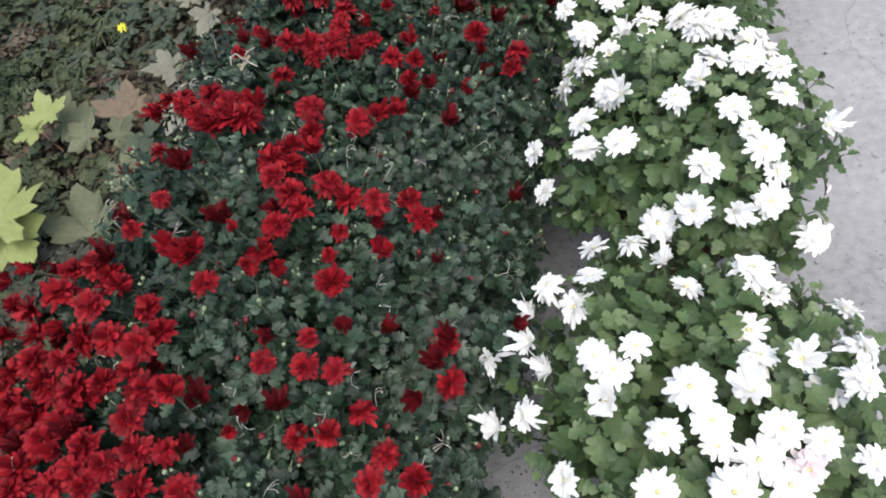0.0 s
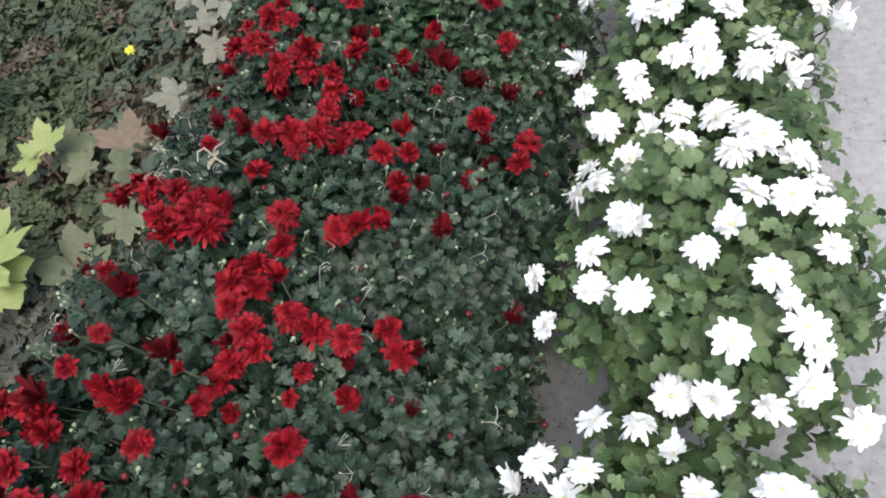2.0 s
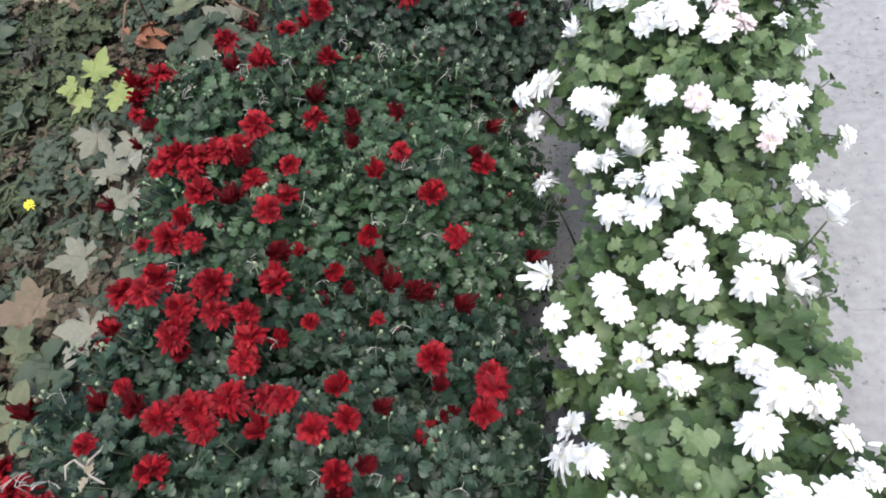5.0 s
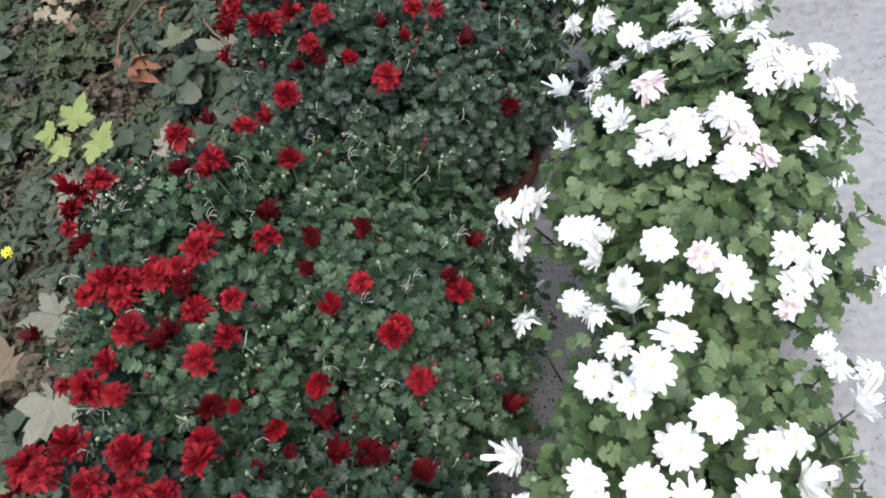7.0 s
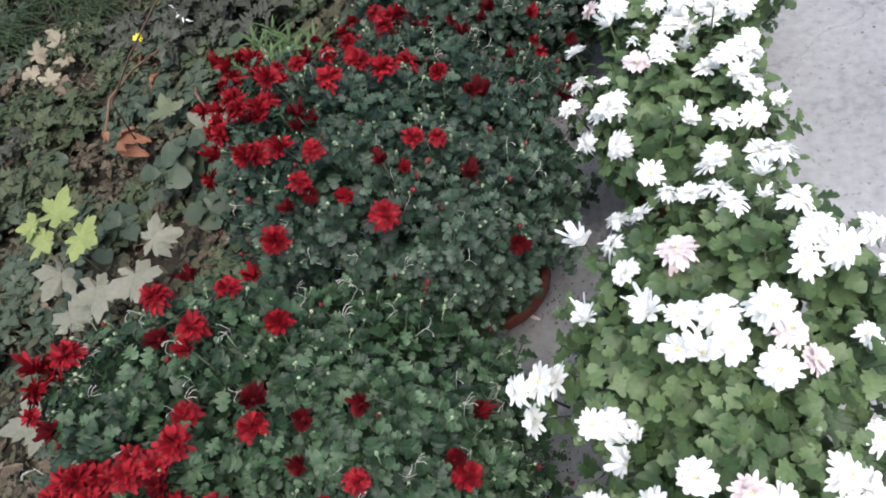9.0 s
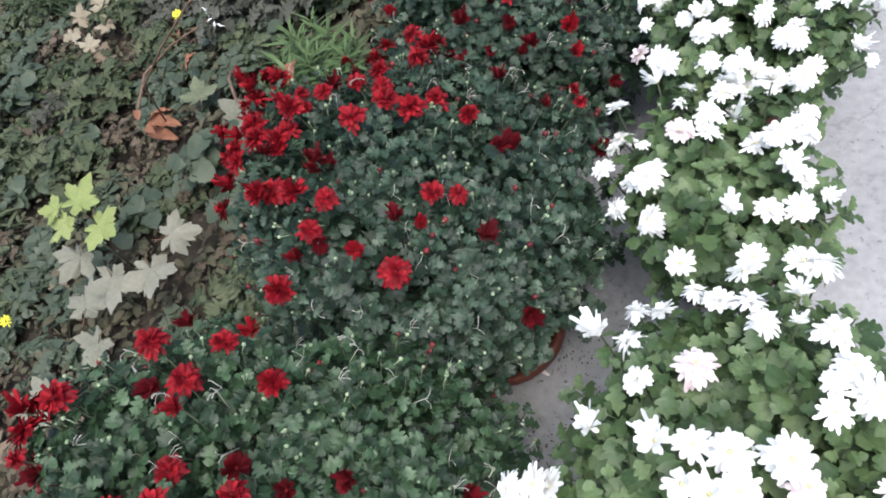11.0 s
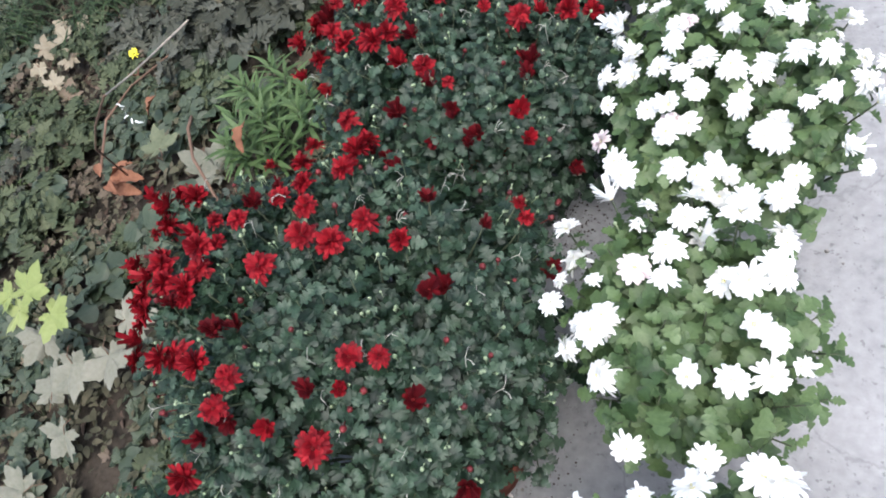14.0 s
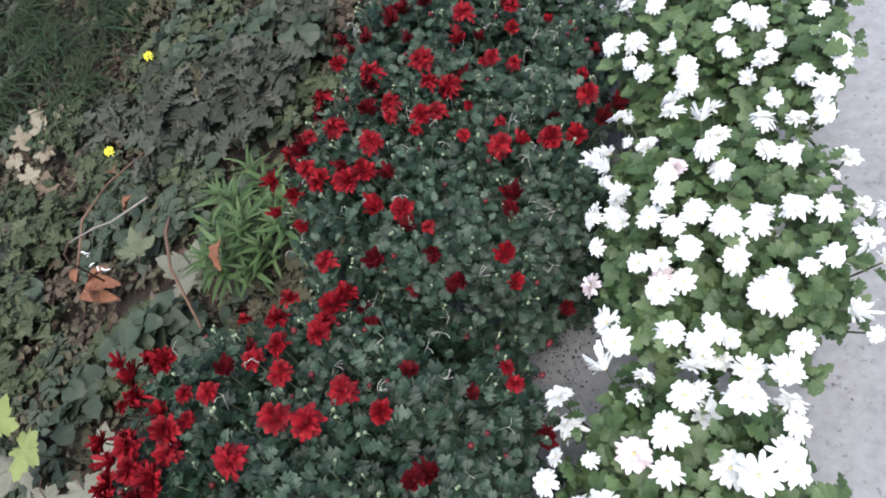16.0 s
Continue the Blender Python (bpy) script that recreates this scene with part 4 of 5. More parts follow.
red_row.append(chrysanthemum(-0.515, 2.060, 0.391, 0.395, 0.502, 0.16, (-0.321, -0.050), [
    (-10.8, -31.5, 51.5), (6, -23.3, 45.9), (-0.4, -22, 49.7), (-7.4, -21.3, 54.4), (-4.9, -16.8, 57), (-30.7, -15.8, 49.3), (-11.4, -15.7, 56.7),
    (-19.4, -15.7, 55.6), (-17.6, -14.6, 54.9), (-27.9, -13.2, 52.9), (-31.2, -10, 50.9), (10.1, -9.5, 49.9), (-28.5, -8.3, 53.9), (-31.6, -7, 53.3),
    (-30.3, -5.3, 53.8), (-20.2, -5.3, 54.6), (-20.9, -3.3, 54.8), (-26.3, -2.9, 54.4), (-30.2, -2.2, 54.1), (-36.4, 0.2, 52.1), (-28.5, 0.4, 54.5),
    (-21.6, 0.8, 52.9),
] + [
    (-6.3, 1.2, 56.6), (-20.8, 3.8, 55.6), (-24.7, 6.6, 53.3), (-3.2, 8.5, 53.1), (-32.8, 8.6, 52.1), (0.9, 8.8, 50.3), (-18, 10.9, 52.2),
    (-34.5, 12.4, 52.7), (9.9, 12.9, 43.6), (-37.6, 13, 53.1), (2.8, 15.4, 45.4), (-30.6, 15.4, 50.7), (-33.3, 15.5, 51.8), (-8.5, 16.4, 47.6),
    (-15.2, 18.3, 47.1), (-10.8, 21.3, 47.2), (-2.4, 23.6, 48.7), (-14.1, 26.3, 45.3), (-4.2, 26.7, 45), (-3.4, 29.8, 45), (-12.9, 30.4, 45.1),
    (-2.4, 32.6, 43.9),
], [
    (5.6, -15.6, 51.2), (8.1, -14.2, 46.7), (-8.3, -10.5, 59.1), (14.1, -8.3, 48.3), (18.7, 3.6, 46), (20.6, 4.8, 44.1), (-19.7, 5.9, 53.1),
    (-34.2, 6.4, 53.1), (-19.1, 15.6, 48.5), (23.5, 17.7, 41.1), (15.3, 18.9, 47.4), (29.6, 21, 38.5), (28.2, 23.1, 39.6), (-21, 25.6, 45.4),
], True, 64, 'round red chrysanthemum with flowers along one edge', 'potted red chrysanthemums', 0.05, (0.15, -0.15), gaps=0.06))
red_row.append(chrysanthemum(-0.446, 2.670, 0.378, 0.335, 0.398, 0.15, (-0.349, -0.018), [
    (18.2, -20.1, 32), (-18.7, -20.1, 39.1), (16.3, -15.8, 35.4), (-5.4, -12.8, 47.1), (-26.5, -12.1, 38.6), (-30.2, -11.4, 42.2), (-1.9, -11.1, 43.9),
    (-27.9, -6.9, 42.5), (-30, -6.4, 47.2), (-13.2, -6.2, 46.3), (-20.1, -6, 46.2), (-15.4, -5.7, 45.6), (-23, -4.3, 47.7), (-11.5, -3.2, 45),
    (-10.9, 2.8, 46.3), (-32.6, 3.4, 41.7), (-21.1, 7.2, 45.6), (12, 8, 35.7), (16.4, 8.3, 35.2), (21.4, 10.7, 33.2), (-4, 12, 41.3),
    (-1.1, 14, 40.2), (25.4, 14.3, 28.4), (-10.9, 14.6, 43.1), (-27, 15.7, 44.5), (-3.6, 20.2, 41.8), (0.2, 20.4, 40.2), (-17.8, 22.8, 43.1),
], [
    (9.7, -22.4, 37), (-5.4, -21.1, 42.3), (3.4, -13.8, 42.3), (-6, -3.8, 44.2), (-25.3, 3.7, 47.1), (-4.4, 8.4, 41.6), (4.6, 9.1, 37.8),
    (-10.1, 11.1, 43.2), (10.8, 14.3, 34.9), (4.6, 16, 37.9), (32.1, 21.3, 28),
], True, 65, 'lower red chrysanthemum with scattered crimson flowers', 'potted red chrysanthemums', 0.08, (0, 0), gaps=0.06))
red_row.append(chrysanthemum(-0.446, 3.107, 0.352, 0.318, 0.373, 0.15, (-0.371, -0.019), [
    (26.5, -18.4, 28), (-6.3, -18.2, 42.9), (-26.5, -17.7, 43.1), (0.4, -12.7, 40.9), (0.3, -4.4, 41.3), (8.2, 2.9, 34.2),
], [
    (5.4, -15.3, 37), (24.8, -13, 28), (6.6, -13, 35.9), (10.7, -12.3, 32.7), (9, -3.2, 33.6), (15.6, 2.7, 28.9),
], True, 66, 'red chrysanthemum with flowers crowded along its rim', 'potted red chrysanthemums', 0.15, (0, 0)))


# ---- the garden bed ----
def rest(x, y, lift=0.0):
    return Vector((x, y, soil_height(x, y) + lift))


OVAL = [plain_leaf(s, 0.045, 0.026, 0.2, 0.3) for s in (41, 42, 43)]
ROUND = [plain_leaf(s, 0.06, 0.05, 0.15, 0.25, 6) for s in (44, 45, 46)]
LANCE = [plain_leaf(s, 0.095, 0.0145, 0.25, 0.35, 6) for s in (47, 48, 49)]
BLADE = [plain_leaf(s, 0.2, 0.006, 0.2, 0.5, 6) for s in (50, 51, 52)]
SMALL = [lobed_leaf(s, 0.03, 0.02, 3, 0.4, 0.25, 0.25) for s in (53, 54, 55)]
CUT = [lobed_leaf(s, 0.055, 0.045, 3, 0.45, 0.3, 0.3, 0.1) for s in (65, 66, 67)]
FEATHERY = [lobed_leaf(s, 0.085, 0.062, 4, 0.72, 0.25, 0.4, 0.1) for s in (76, 77, 78)]
HEART = [lobed_leaf(s, 0.085, 0.075, 2, 0.16, 0.2, 0.25, 0.09) for s in (56, 57, 58)]


def weed(name, x, y, shapes, mat, spread, height, count, label, seed, size=1.0, upright=0.5, singles=10, group="weeds in the bed"):
    """A low plant: stems from one root, leaves all along them; the outermost leaves are parts."""
    r = random.Random(seed)
    p0 = rest(x, y)
    plant = thing(name, Matrix.Translation(p0), label, "weed", group)
    stems, poses = [], []
    n = max(3, count // 9)
    for s in range(n):
        a = r.uniform(0, 6.28)
        reach = spread * math.sqrt(r.uniform(0.05, 1.0))
        top = Vector((reach * math.cos(a), reach * math.sin(a), 0))
        g = rest(x + top.x, y + top.y).z - p0.z
        top.z = g + height * r.uniform(0.45, 1.0) * (1 - 0.45 * reach / spread)
        mid = top * 0.5 + Vector((0, 0, 0.25 * height))
        stems.append(tube([(0, 0, -0.01), mid, top], [0.0028, 0.002, 0.001], 4))
        for k in range(9):
            u = 0.35 + 0.65 * (k + r.random()) / 9
            at = mid * (2 * (1 - u)) + top * (2 * u - 1) if u > 0.5 else mid * (2 * u)
            b = r.uniform(0, 6.28)
            d = Vector((math.cos(b), math.sin(b), r.uniform(-0.1, 0.2) + upright * r.random()))
            f = Vector((r.uniform(-0.45, 0.45), r.uniform(-0.45, 0.45), 1))
            poses.append((r.randrange(len(shapes)), frame_on(at, f, d, size * r.uniform(0.6, 1.2))))
    v, f = merge(stems)
    put("stem_tangle", mesh_of("stem_tangle", v, f, STEM), plant, kind="stuff")
    poses.sort(key=lambda q: -q[1].translation.z)
    meshes = [mesh_of("leaf", a, b, mat) for a, b in shapes]
    for i, m in poses[:singles]:
        put("leaf", meshes[i], plant, m)
    if poses[singles:]:
        put("foliage", joined("foliage", shapes, poses[singles:], mat), plant, kind="stuff")
    return plant


# dead leaves trodden into the soil
lr = random.Random(90)
LIT = [plain_leaf(s, 0.05, 0.03, 0.5, 0.1) for s in (61, 62)] + [maple_leaf(63, 0.032, 0.3), maple_leaf(64, 0.04, 0.35)]
lp = []
while len(lp) < 3200:
    a, b = lr.uniform(-4.2, -0.98), lr.uniform(-0.2, 4.9)
    if noise.noise((a * 1.6, b * 1.6, 12)) > lr.uniform(-0.5, 0.6):
        continue
    lp.append((lr.randrange(4), frame_on(rest(a, b, 0.008 + lr.uniform(0, 0.012)), (lr.uniform(-0.5, 0.5), lr.uniform(-0.5, 0.5), 1), (lr.uniform(-1, 1), lr.uniform(-1, 1), 0), lr.uniform(0.4, 1.1))))
tagged(put("leaf_litter", joined("leaf_litter", LIT, lp, LITTER)), "small brown dead leaves strewn over the soil", "leaf litter", kind="stuff")

# where the fallen maple leaves lie: place, lift, size, turn
FALLEN = [
    (-1.81, 1.375, 0.09, 0.15, 20, MAPLE_PINK, "large fallen maple leaf, pinkish brown with green tints"),
    (-1.78, 1.26, 0.08, 0.1, -40, MAPLE_GREEN, "small fallen maple leaf, faded grey-green"),
    (-1.46, 1.235, 0.14, 0.125, 170, MAPLE_GREY, "fallen maple leaf, pale grey-green"),
    (-1.69, 1.53, 0.09, 0.11, 120, MAPLE_GREY, "fallen maple leaf, grey and curled"),
    (-1.92, 1.23, 0.14, 0.11, 60, MAPLE_GREEN, "fallen maple leaf, faded green"),
    (-1.74, 0.87, 0.1, 0.18, 30, MAPLE_GREEN, "broad fallen maple leaf, faded green"),
    (-1.58, 1.02, 0.12, 0.13, -70, MAPLE_GREEN, "maple leaf, faded green, edge curled up"),
    (-1.65, 1.85, 0.16, 0.1, 10, MAPLE_GREY, "withered maple leaf, grey and folded"),
    (-1.73, 1.94, 0.22, 0.095, 160, MAPLE_GREY, "pale grey maple leaf under a seedling"),
    (-1.53, 1.88, 0.22, 0.1, -160, MAPLE_GREY, "pale grey maple leaf with pointed lobes"),
    (-1.4, 1.92, 0.22, 0.11, -150, MAPLE_GREY, "large pale grey maple leaf with pointed lobes"),
    (-1.36, 2.06, 0.24, 0.09, -60, MAPLE_GREY, "pale grey maple leaf against the red bush"),
] + [
    (-1.54, 1.7, 0.14, 0.1, 150, MAPLE_GREY, "greyish maple leaf lying on weeds"),
    (-1.89, 1.9, 0.06, 0.06, 0, MAPLE_PINK, "small round fallen leaf, pinkish brown"),
    (-1.48, 2.62, 0.06, 0.13, 80, MAPLE_GREY, "withered maple leaf half hidden by weeds"),
    (-2.54, 3.23, 0.13, 0.075, 40, STRAW, "pale straw-coloured fallen leaf"),
    (-2.65, 3.19, 0.12, 0.08, -60, STRAW, "pale straw-coloured fallen leaf, curled"),
    (-2.44, 3.1, 0.12, 0.07, 120, STRAW, "dry tan fallen leaf"),
    (-2.5, 3.31, 0.12, 0.055, 80, STRAW, "pale straw-coloured fallen leaf beside grass"),
    (-2.47, 3.0, 0.12, 0.065, 20, STRAW, "dry tan fallen leaf, edges curled"),
    (-2.62, 3.3, 0.12, 0.065, 150, STRAW, "bleached fallen leaf beside grass"),
    (-1.68, 2.68, 0.14, 0.09, 30, MAPLE_GREEN, "faded green maple leaf among weeds"),
    (-2.42, 2.98, 0.06, 0.08, 10, MAPLE_PINK, "dry brownish fallen leaf"),
    (-2.66, 3.08, 0.06, 0.075, 190, STRAW, "crumpled pale fallen leaf"),
    (-2.3, 3.12, 0.06, 0.075, 75, MAPLE_PINK, "dry pinkish fallen leaf"),
    (-2.2, 2.9, 0.06, 0.07, -100, LITTER, "dark brown fallen leaf"),
]

# broad cover of mixed weeds
kinds = [
    ("ground_weed", FEATHERY + SMALL, WEED_DUSTY, 0.17, 0.17, 110, "dusty grey-brown weed with deeply cut leaves", 0.95, 0.6),
    ("ground_weed", CUT, WEED, 0.17, 0.12, 110, "dull dark green weed with cut leaves", 0.9, 0.4),
    ("creeping_vine", CUT + ROUND, VINE, 0.18, 0.1, 80, "low vine with lobed grey-green leaves", 0.9, 0.25),
    ("withered_weed", CUT + SMALL, WITHERED, 0.16, 0.11, 100, "half-withered brown weed sprawling on the soil", 0.75, 0.4),
    ("ground_weed", FEATHERY + SMALL, WEED, 0.16, 0.17, 110, "dull green bushy weed with ragged lobed leaves", 0.9, 0.6),
    ("ground_weed", FEATHERY + OVAL, WEED_GREY, 0.17, 0.17, 110, "grey-green weed with mixed ragged leaves", 0.95, 0.7),
]
wr_ = random.Random(17)
spot = 0
for j in range(25):
    for i in range(17):
        a = -1.04 - 0.17 * i + wr_.uniform(-0.09, 0.09)
        b = 0.2 + 0.185 * j + wr_.uniform(-0.09, 0.09)
        if a < -2.2 - 0.1 * j or noise.noise((a * 1.5, b * 1.5, 30)) < -0.58:
            continue
        if (a + 1.55) ** 2 + (b - 1.95) ** 2 < 0.012 or (a + 1.2) ** 2 + (b - 2.75) ** 2 < 0.05 or (a + 1.8) ** 2 + (b - 1.37) ** 2 < 0.012 or (a + 2.7) ** 2 + (b - 3.65) ** 2 < 0.2:
            continue
        if any((a - q[0]) ** 2 + (b - q[1]) ** 2 < (1.0 * q[3]) ** 2 for q in FALLEN):
            continue
        k = kinds[int((noise.noise((a * 0.9, b * 0.9, 50)) * 0.5 + 0.5) * 5.99 + wr_.uniform(-1.1, 1.1)) % 6]
        if k[0] == "withered_weed" and wr_.random() < 0.25:
            k = wr_.choice((kinds[1], kinds[4], kinds[5]))
        spot += 1
        weed(k[0], a, b, k[1], k[2], k[3] * wr_.uniform(0.8, 1.2), k[4] * wr_.uniform(0.6, 1.2), k[5], k[6], 200 + spot, k[7] * wr_.uniform(0.8, 1.35), k[8], 4)

# low green cover between the weeds
gr_ = random.Random(29)
gp = []
while len(gp) < 24000:
    a, b = gr_.uniform(-4.2, -1.0), gr_.uniform(-0.1, 4.9)
    if noise.noise((a * 2.1, b * 2.1, 70)) < gr_.uniform(-0.85, -0.1):
        continue
    for k in range(5):
        d = gr_.uniform(0, 6.28)
        gp.append((gr_.randrange(6), frame_on(rest(a, b, gr_.uniform(0.012, 0.05)) + Vector((gr_.gauss(0, 0.02), gr_.gauss(0, 0.02), 0)), (gr_.uniform(-0.5, 0.5), gr_.uniform(-0.5, 0.5), 1), (math.cos(d), math.sin(d), 0.25), gr_.uniform(0.45, 1.0))))
tagged(put("ground_cover", joined("ground_cover", OVAL + SMALL, gp, WEED_DUSTY)), "low dusty green weeds covering the soil", "ground cover", kind="stuff")

# grass and lance-leaved plants
for k, (a, b, s) in enumerate(((-2.8, 3.72, 0.34), (-2.5, 3.46, 0.28), (-3.15, 3.9, 0.34), (-2.45, 3.85, 0.3), (-2.95, 3.35, 0.26), (-2.75, 4.1, 0.32), (-2.6, 1.5, 0.15))):
    weed("grass_tuft", a, b, BLADE, GRASS, s * 0.75, 0.2, 200, "loose tuft of long green grass", 400 + k, 1.0, 1.2, 12, "grass tufts")
LANCE_MESHES = [mesh_of("leaf", v, f, FEATHER) for v, f in LANCE]


def shoot_plant(x, y, seed):
    """A bush of upright shoots, each ringed by narrow leaves that open out like a star."""
    r = random.Random(seed)
    p0 = rest(x, y)
    plant = thing("lance_leaved_plant", Matrix.Translation(p0), "bright green bushy plant with narrow leaves", "weed", "lance-leaved plants")
    stems, poses = [], []
    for s in range(6):
        a, q = s * 1.05 + r.uniform(-0.3, 0.3), r.uniform(0.03, 0.13)
        top = Vector((q * math.cos(a), q * math.sin(a), r.uniform(0.15, 0.26)))
        up = (top * 0.6 + Vector((0, 0, 0.3))).normalized()
        side = up.orthogonal().normalized()
        stems.append(tube([(0, 0, -0.01), top * 0.5 + Vector((0, 0, 0.02)), top], [0.0034, 0.0026, 0.0016], 5))
        for k in range(17):
            e = Matrix.Rotation(k * 2.4 + r.uniform(-0.2, 0.2), 3, up) @ side
            lift = radians(22 + 62 * min(1, k / 18) + r.uniform(-9, 9))
            ahead = up * math.cos(lift) + e * math.sin(lift)
            face = up * math.sin(lift) - e * math.cos(lift)
            poses.append((r.randrange(3), frame_on(top - up * 0.0052 * k, face + Vector((0, 0, 0.1)), ahead, r.uniform(0.75, 1.15) * (0.6 + 0.4 * min(1, k / 7)))))
    put("stem_tangle", mesh_of("stem_tangle", *merge(stems), STEM), plant, kind="stuff")
    for v, m in poses[::4]:
        put("leaf", LANCE_MESHES[v], plant, m)
    put("foliage", joined("foliage", LANCE, [q for i, q in enumerate(poses) if i % 4], FEATHER), plant, kind="stuff")


for k, (a, b) in enumerate(((-1.23, 2.82), (-1.1, 2.68), (-1.21, 2.62))):
    shoot_plant(a, b, 420 + k)
for k, (a, b) in enumerate(((-2.54, 2.5), (-2.62, 2.85), (-2.42, 2.62))):
    weed("moss_like_weed", a, b, SMALL, WEED_FRESH, 0.14, 0.1, 190, "fresh bright green weed with fine leaves", 430 + k, 0.7, 0.6, 10)
for k, (a, b, z) in enumerate(((-1.44, 2.4, 0.3), (-1.3, 2.3, 0.28), (-2.72, 2.67, 0.15), (-1.82, 3.5, 0.2), (-1.6, 3.6, 0.2), (-1.25, 3.5, 0.18), (-1.6, 1.2, 0.12), (-1.35, 1.45, 0.14))):
    weed("broad_leaved_weed", a, b, HEART, VINE, 0.13, z, 36, "weed with broad smooth blue-green leaves", 440 + k, 1.0, 0.2, 14)


for k, (a, b) in enumerate(((-2.2, 2.48), (-2.32, 2.3), (-2.6, 2.35), (-1.75, 2.16))):
    weed("broad_leaved_weed", a, b, HEART, VINE, 0.13, 0.15, 27, "weed with broad grey-green leaves", 460 + k, 0.9, 0.3, 12)
for k, (a, b) in enumerate(((-1.62, 3.17), (-1.7, 3.32), (-1.42, 3.2), (-1.92, 3.3), (-1.55, 3.4), (-1.8, 3.14), (-1.3, 3.3))):
    weed("feathery_weed", a, b, FEATHERY, WEED_GREY, 0.16, 0.24, 72, "tall grey-green weed with drooping feathery leaves", 480 + k, 1.05, 0.1, 14)
for k, (a, b) in enumerate(((-2.5, 2.15), (-2.35, 2.05), (-2.2, 1.55), (-2.15, 1.85))):
    weed("lance_leaved_weed", a, b, LANCE, WEED, 0.14, 0.14, 110, "low dull green weed with narrow leaves", 470 + k, 0.8, 0.7, 8)


# maple seedling with lime leaves
def stalked_leaf(parent, seed, size, mat, pos, axis, ahead, root, label=""):
    pos = Vector(pos) - Vector(ahead).normalized() * size * 0.35
    lf = put("leaf", mesh_of("leaf", *maple_leaf(seed, size * 1.12, 0.1), mat), parent, frame_on(pos, axis, ahead), label)
    v, f = tube([root, (Vector(root) + Vector(pos)) / 2 + Vector((0, 0, 0.015)), pos], [0.0022, 0.0018, 0.0015], 5)
    put("leaf_stalk", mesh_of("leaf_stalk", v, f, STEM), parent)
    return lf


base = rest(-1.63, 2.0)
seedling = thing("maple_seedling", Matrix.Translation(base), "young maple seedling with lime yellow-green leaves", "seedling")
v, f = tube([(0, 0, -0.01), (0.004, 0.003, 0.12), (0.0, 0.006, 0.25)], [0.004, 0.003, 0.002], 6)
put("stem", mesh_of("stem", v, f, STEM), seedling)
for k, (x, y, z, s, yaw) in enumerate(((-1.735, 2.035, 0.17, 0.058, 100), (-1.61, 2.08, 0.2, 0.08, -20), (-1.69, 1.985, 0.15, 0.072, 160), (-1.53, 2.005, 0.15, 0.082, -110))):
    p = Vector((x, y, z)) - base
    stalked_leaf(seedling, 70 + k, s, MAPLE_LIME, p, (0.12 * math.sin(k * 2), -0.25, 1), (-math.sin(radians(yaw)), math.cos(radians(yaw)), 0), (0, 0.005, 0.2 + 0.012 * k))
base = rest(-1.9, 0.78)
seedling = thing("maple_seedling", Matrix.Translation(base), "maple seedling with one broad bright lime leaf", "seedling")
v, f = tube([(0, 0, -0.01), (0.01, 0.0, 0.12), (0.02, 0.03, 0.24)], [0.004, 0.003, 0.002], 6)
put("stem", mesh_of("stem", v, f, STEM), seedling)
for k, (x, y, z, s, yaw) in enumerate(((-1.9, 0.82, 0.1, 0.2, 20), (-1.86, 0.72, 0.04, 0.15, -120))):
    stalked_leaf(seedling, 80 + k, s, MAPLE_LIME, Vector((x, y, z)) - base, (0.2, -0.15, 1), (-math.sin(radians(yaw)), math.cos(radians(yaw)), 0), (0.02, 0.03, 0.24))
base = rest(-2.05, 1.22)
seedling = thing("maple_seedling", Matrix.Translation(base), "small maple seedling with pale yellow-green leaves", "seedling")
v, f = tube([(0, 0, -0.01), (0.01, 0.02, 0.1), (0.0, 0.03, 0.18)], [0.003, 0.0025, 0.002], 6)
put("stem", mesh_of("stem", v, f, STEM), seedling)
for k, (x, y, z, s, yaw, mat) in enumerate(((-2.03, 1.27, 0.02, 0.1, 30, MAPLE_LIME), (-2.1, 1.2, 0.0, 0.08, 130, MAPLE_LIME), (-2.0, 1.3, -0.06, 0.13, -70, MAPLE_GREEN))):
    stalked_leaf(seedling, 84 + k, s, mat, Vector((x, y, z)) - base, (0.1, -0.25, 1), (-math.sin(radians(yaw)), math.cos(radians(yaw)), 0), (0, 0.03, 0.17))

# fallen maple leaves, each lying where the wind left it
for k, (x, y, lift, s, yaw, mat, lab) in enumerate(FALLEN):
    v, f = maple_leaf(100 + k, s, 0.1 + 0.05 * (k % 3))
    tail = tube([(0, 0, 0), (0.01, -0.25 * s, 0.006), (0.004, -0.55 * s, 0.0)], [0.0016, 0.0013, 0.001], 5)
    leaf = put("maple_leaf", mesh_of("maple_leaf", v, f, mat), None, Matrix.Translation(rest(x, y, lift * 0.75)) @ pose(0, 0, 0, 16 + 12 * math.sin(k * 1.7), 14 + 12 * math.cos(k * 2.3), 0) @ pose(0, 0, 0, 0, 0, yaw) @ pose(0, -0.3 * s, 0))
    tagged(leaf, lab, "fallen leaf", "fallen maple leaves")
    put("leaf_stalk", mesh_of("leaf_stalk", *tail, TWIG), leaf)

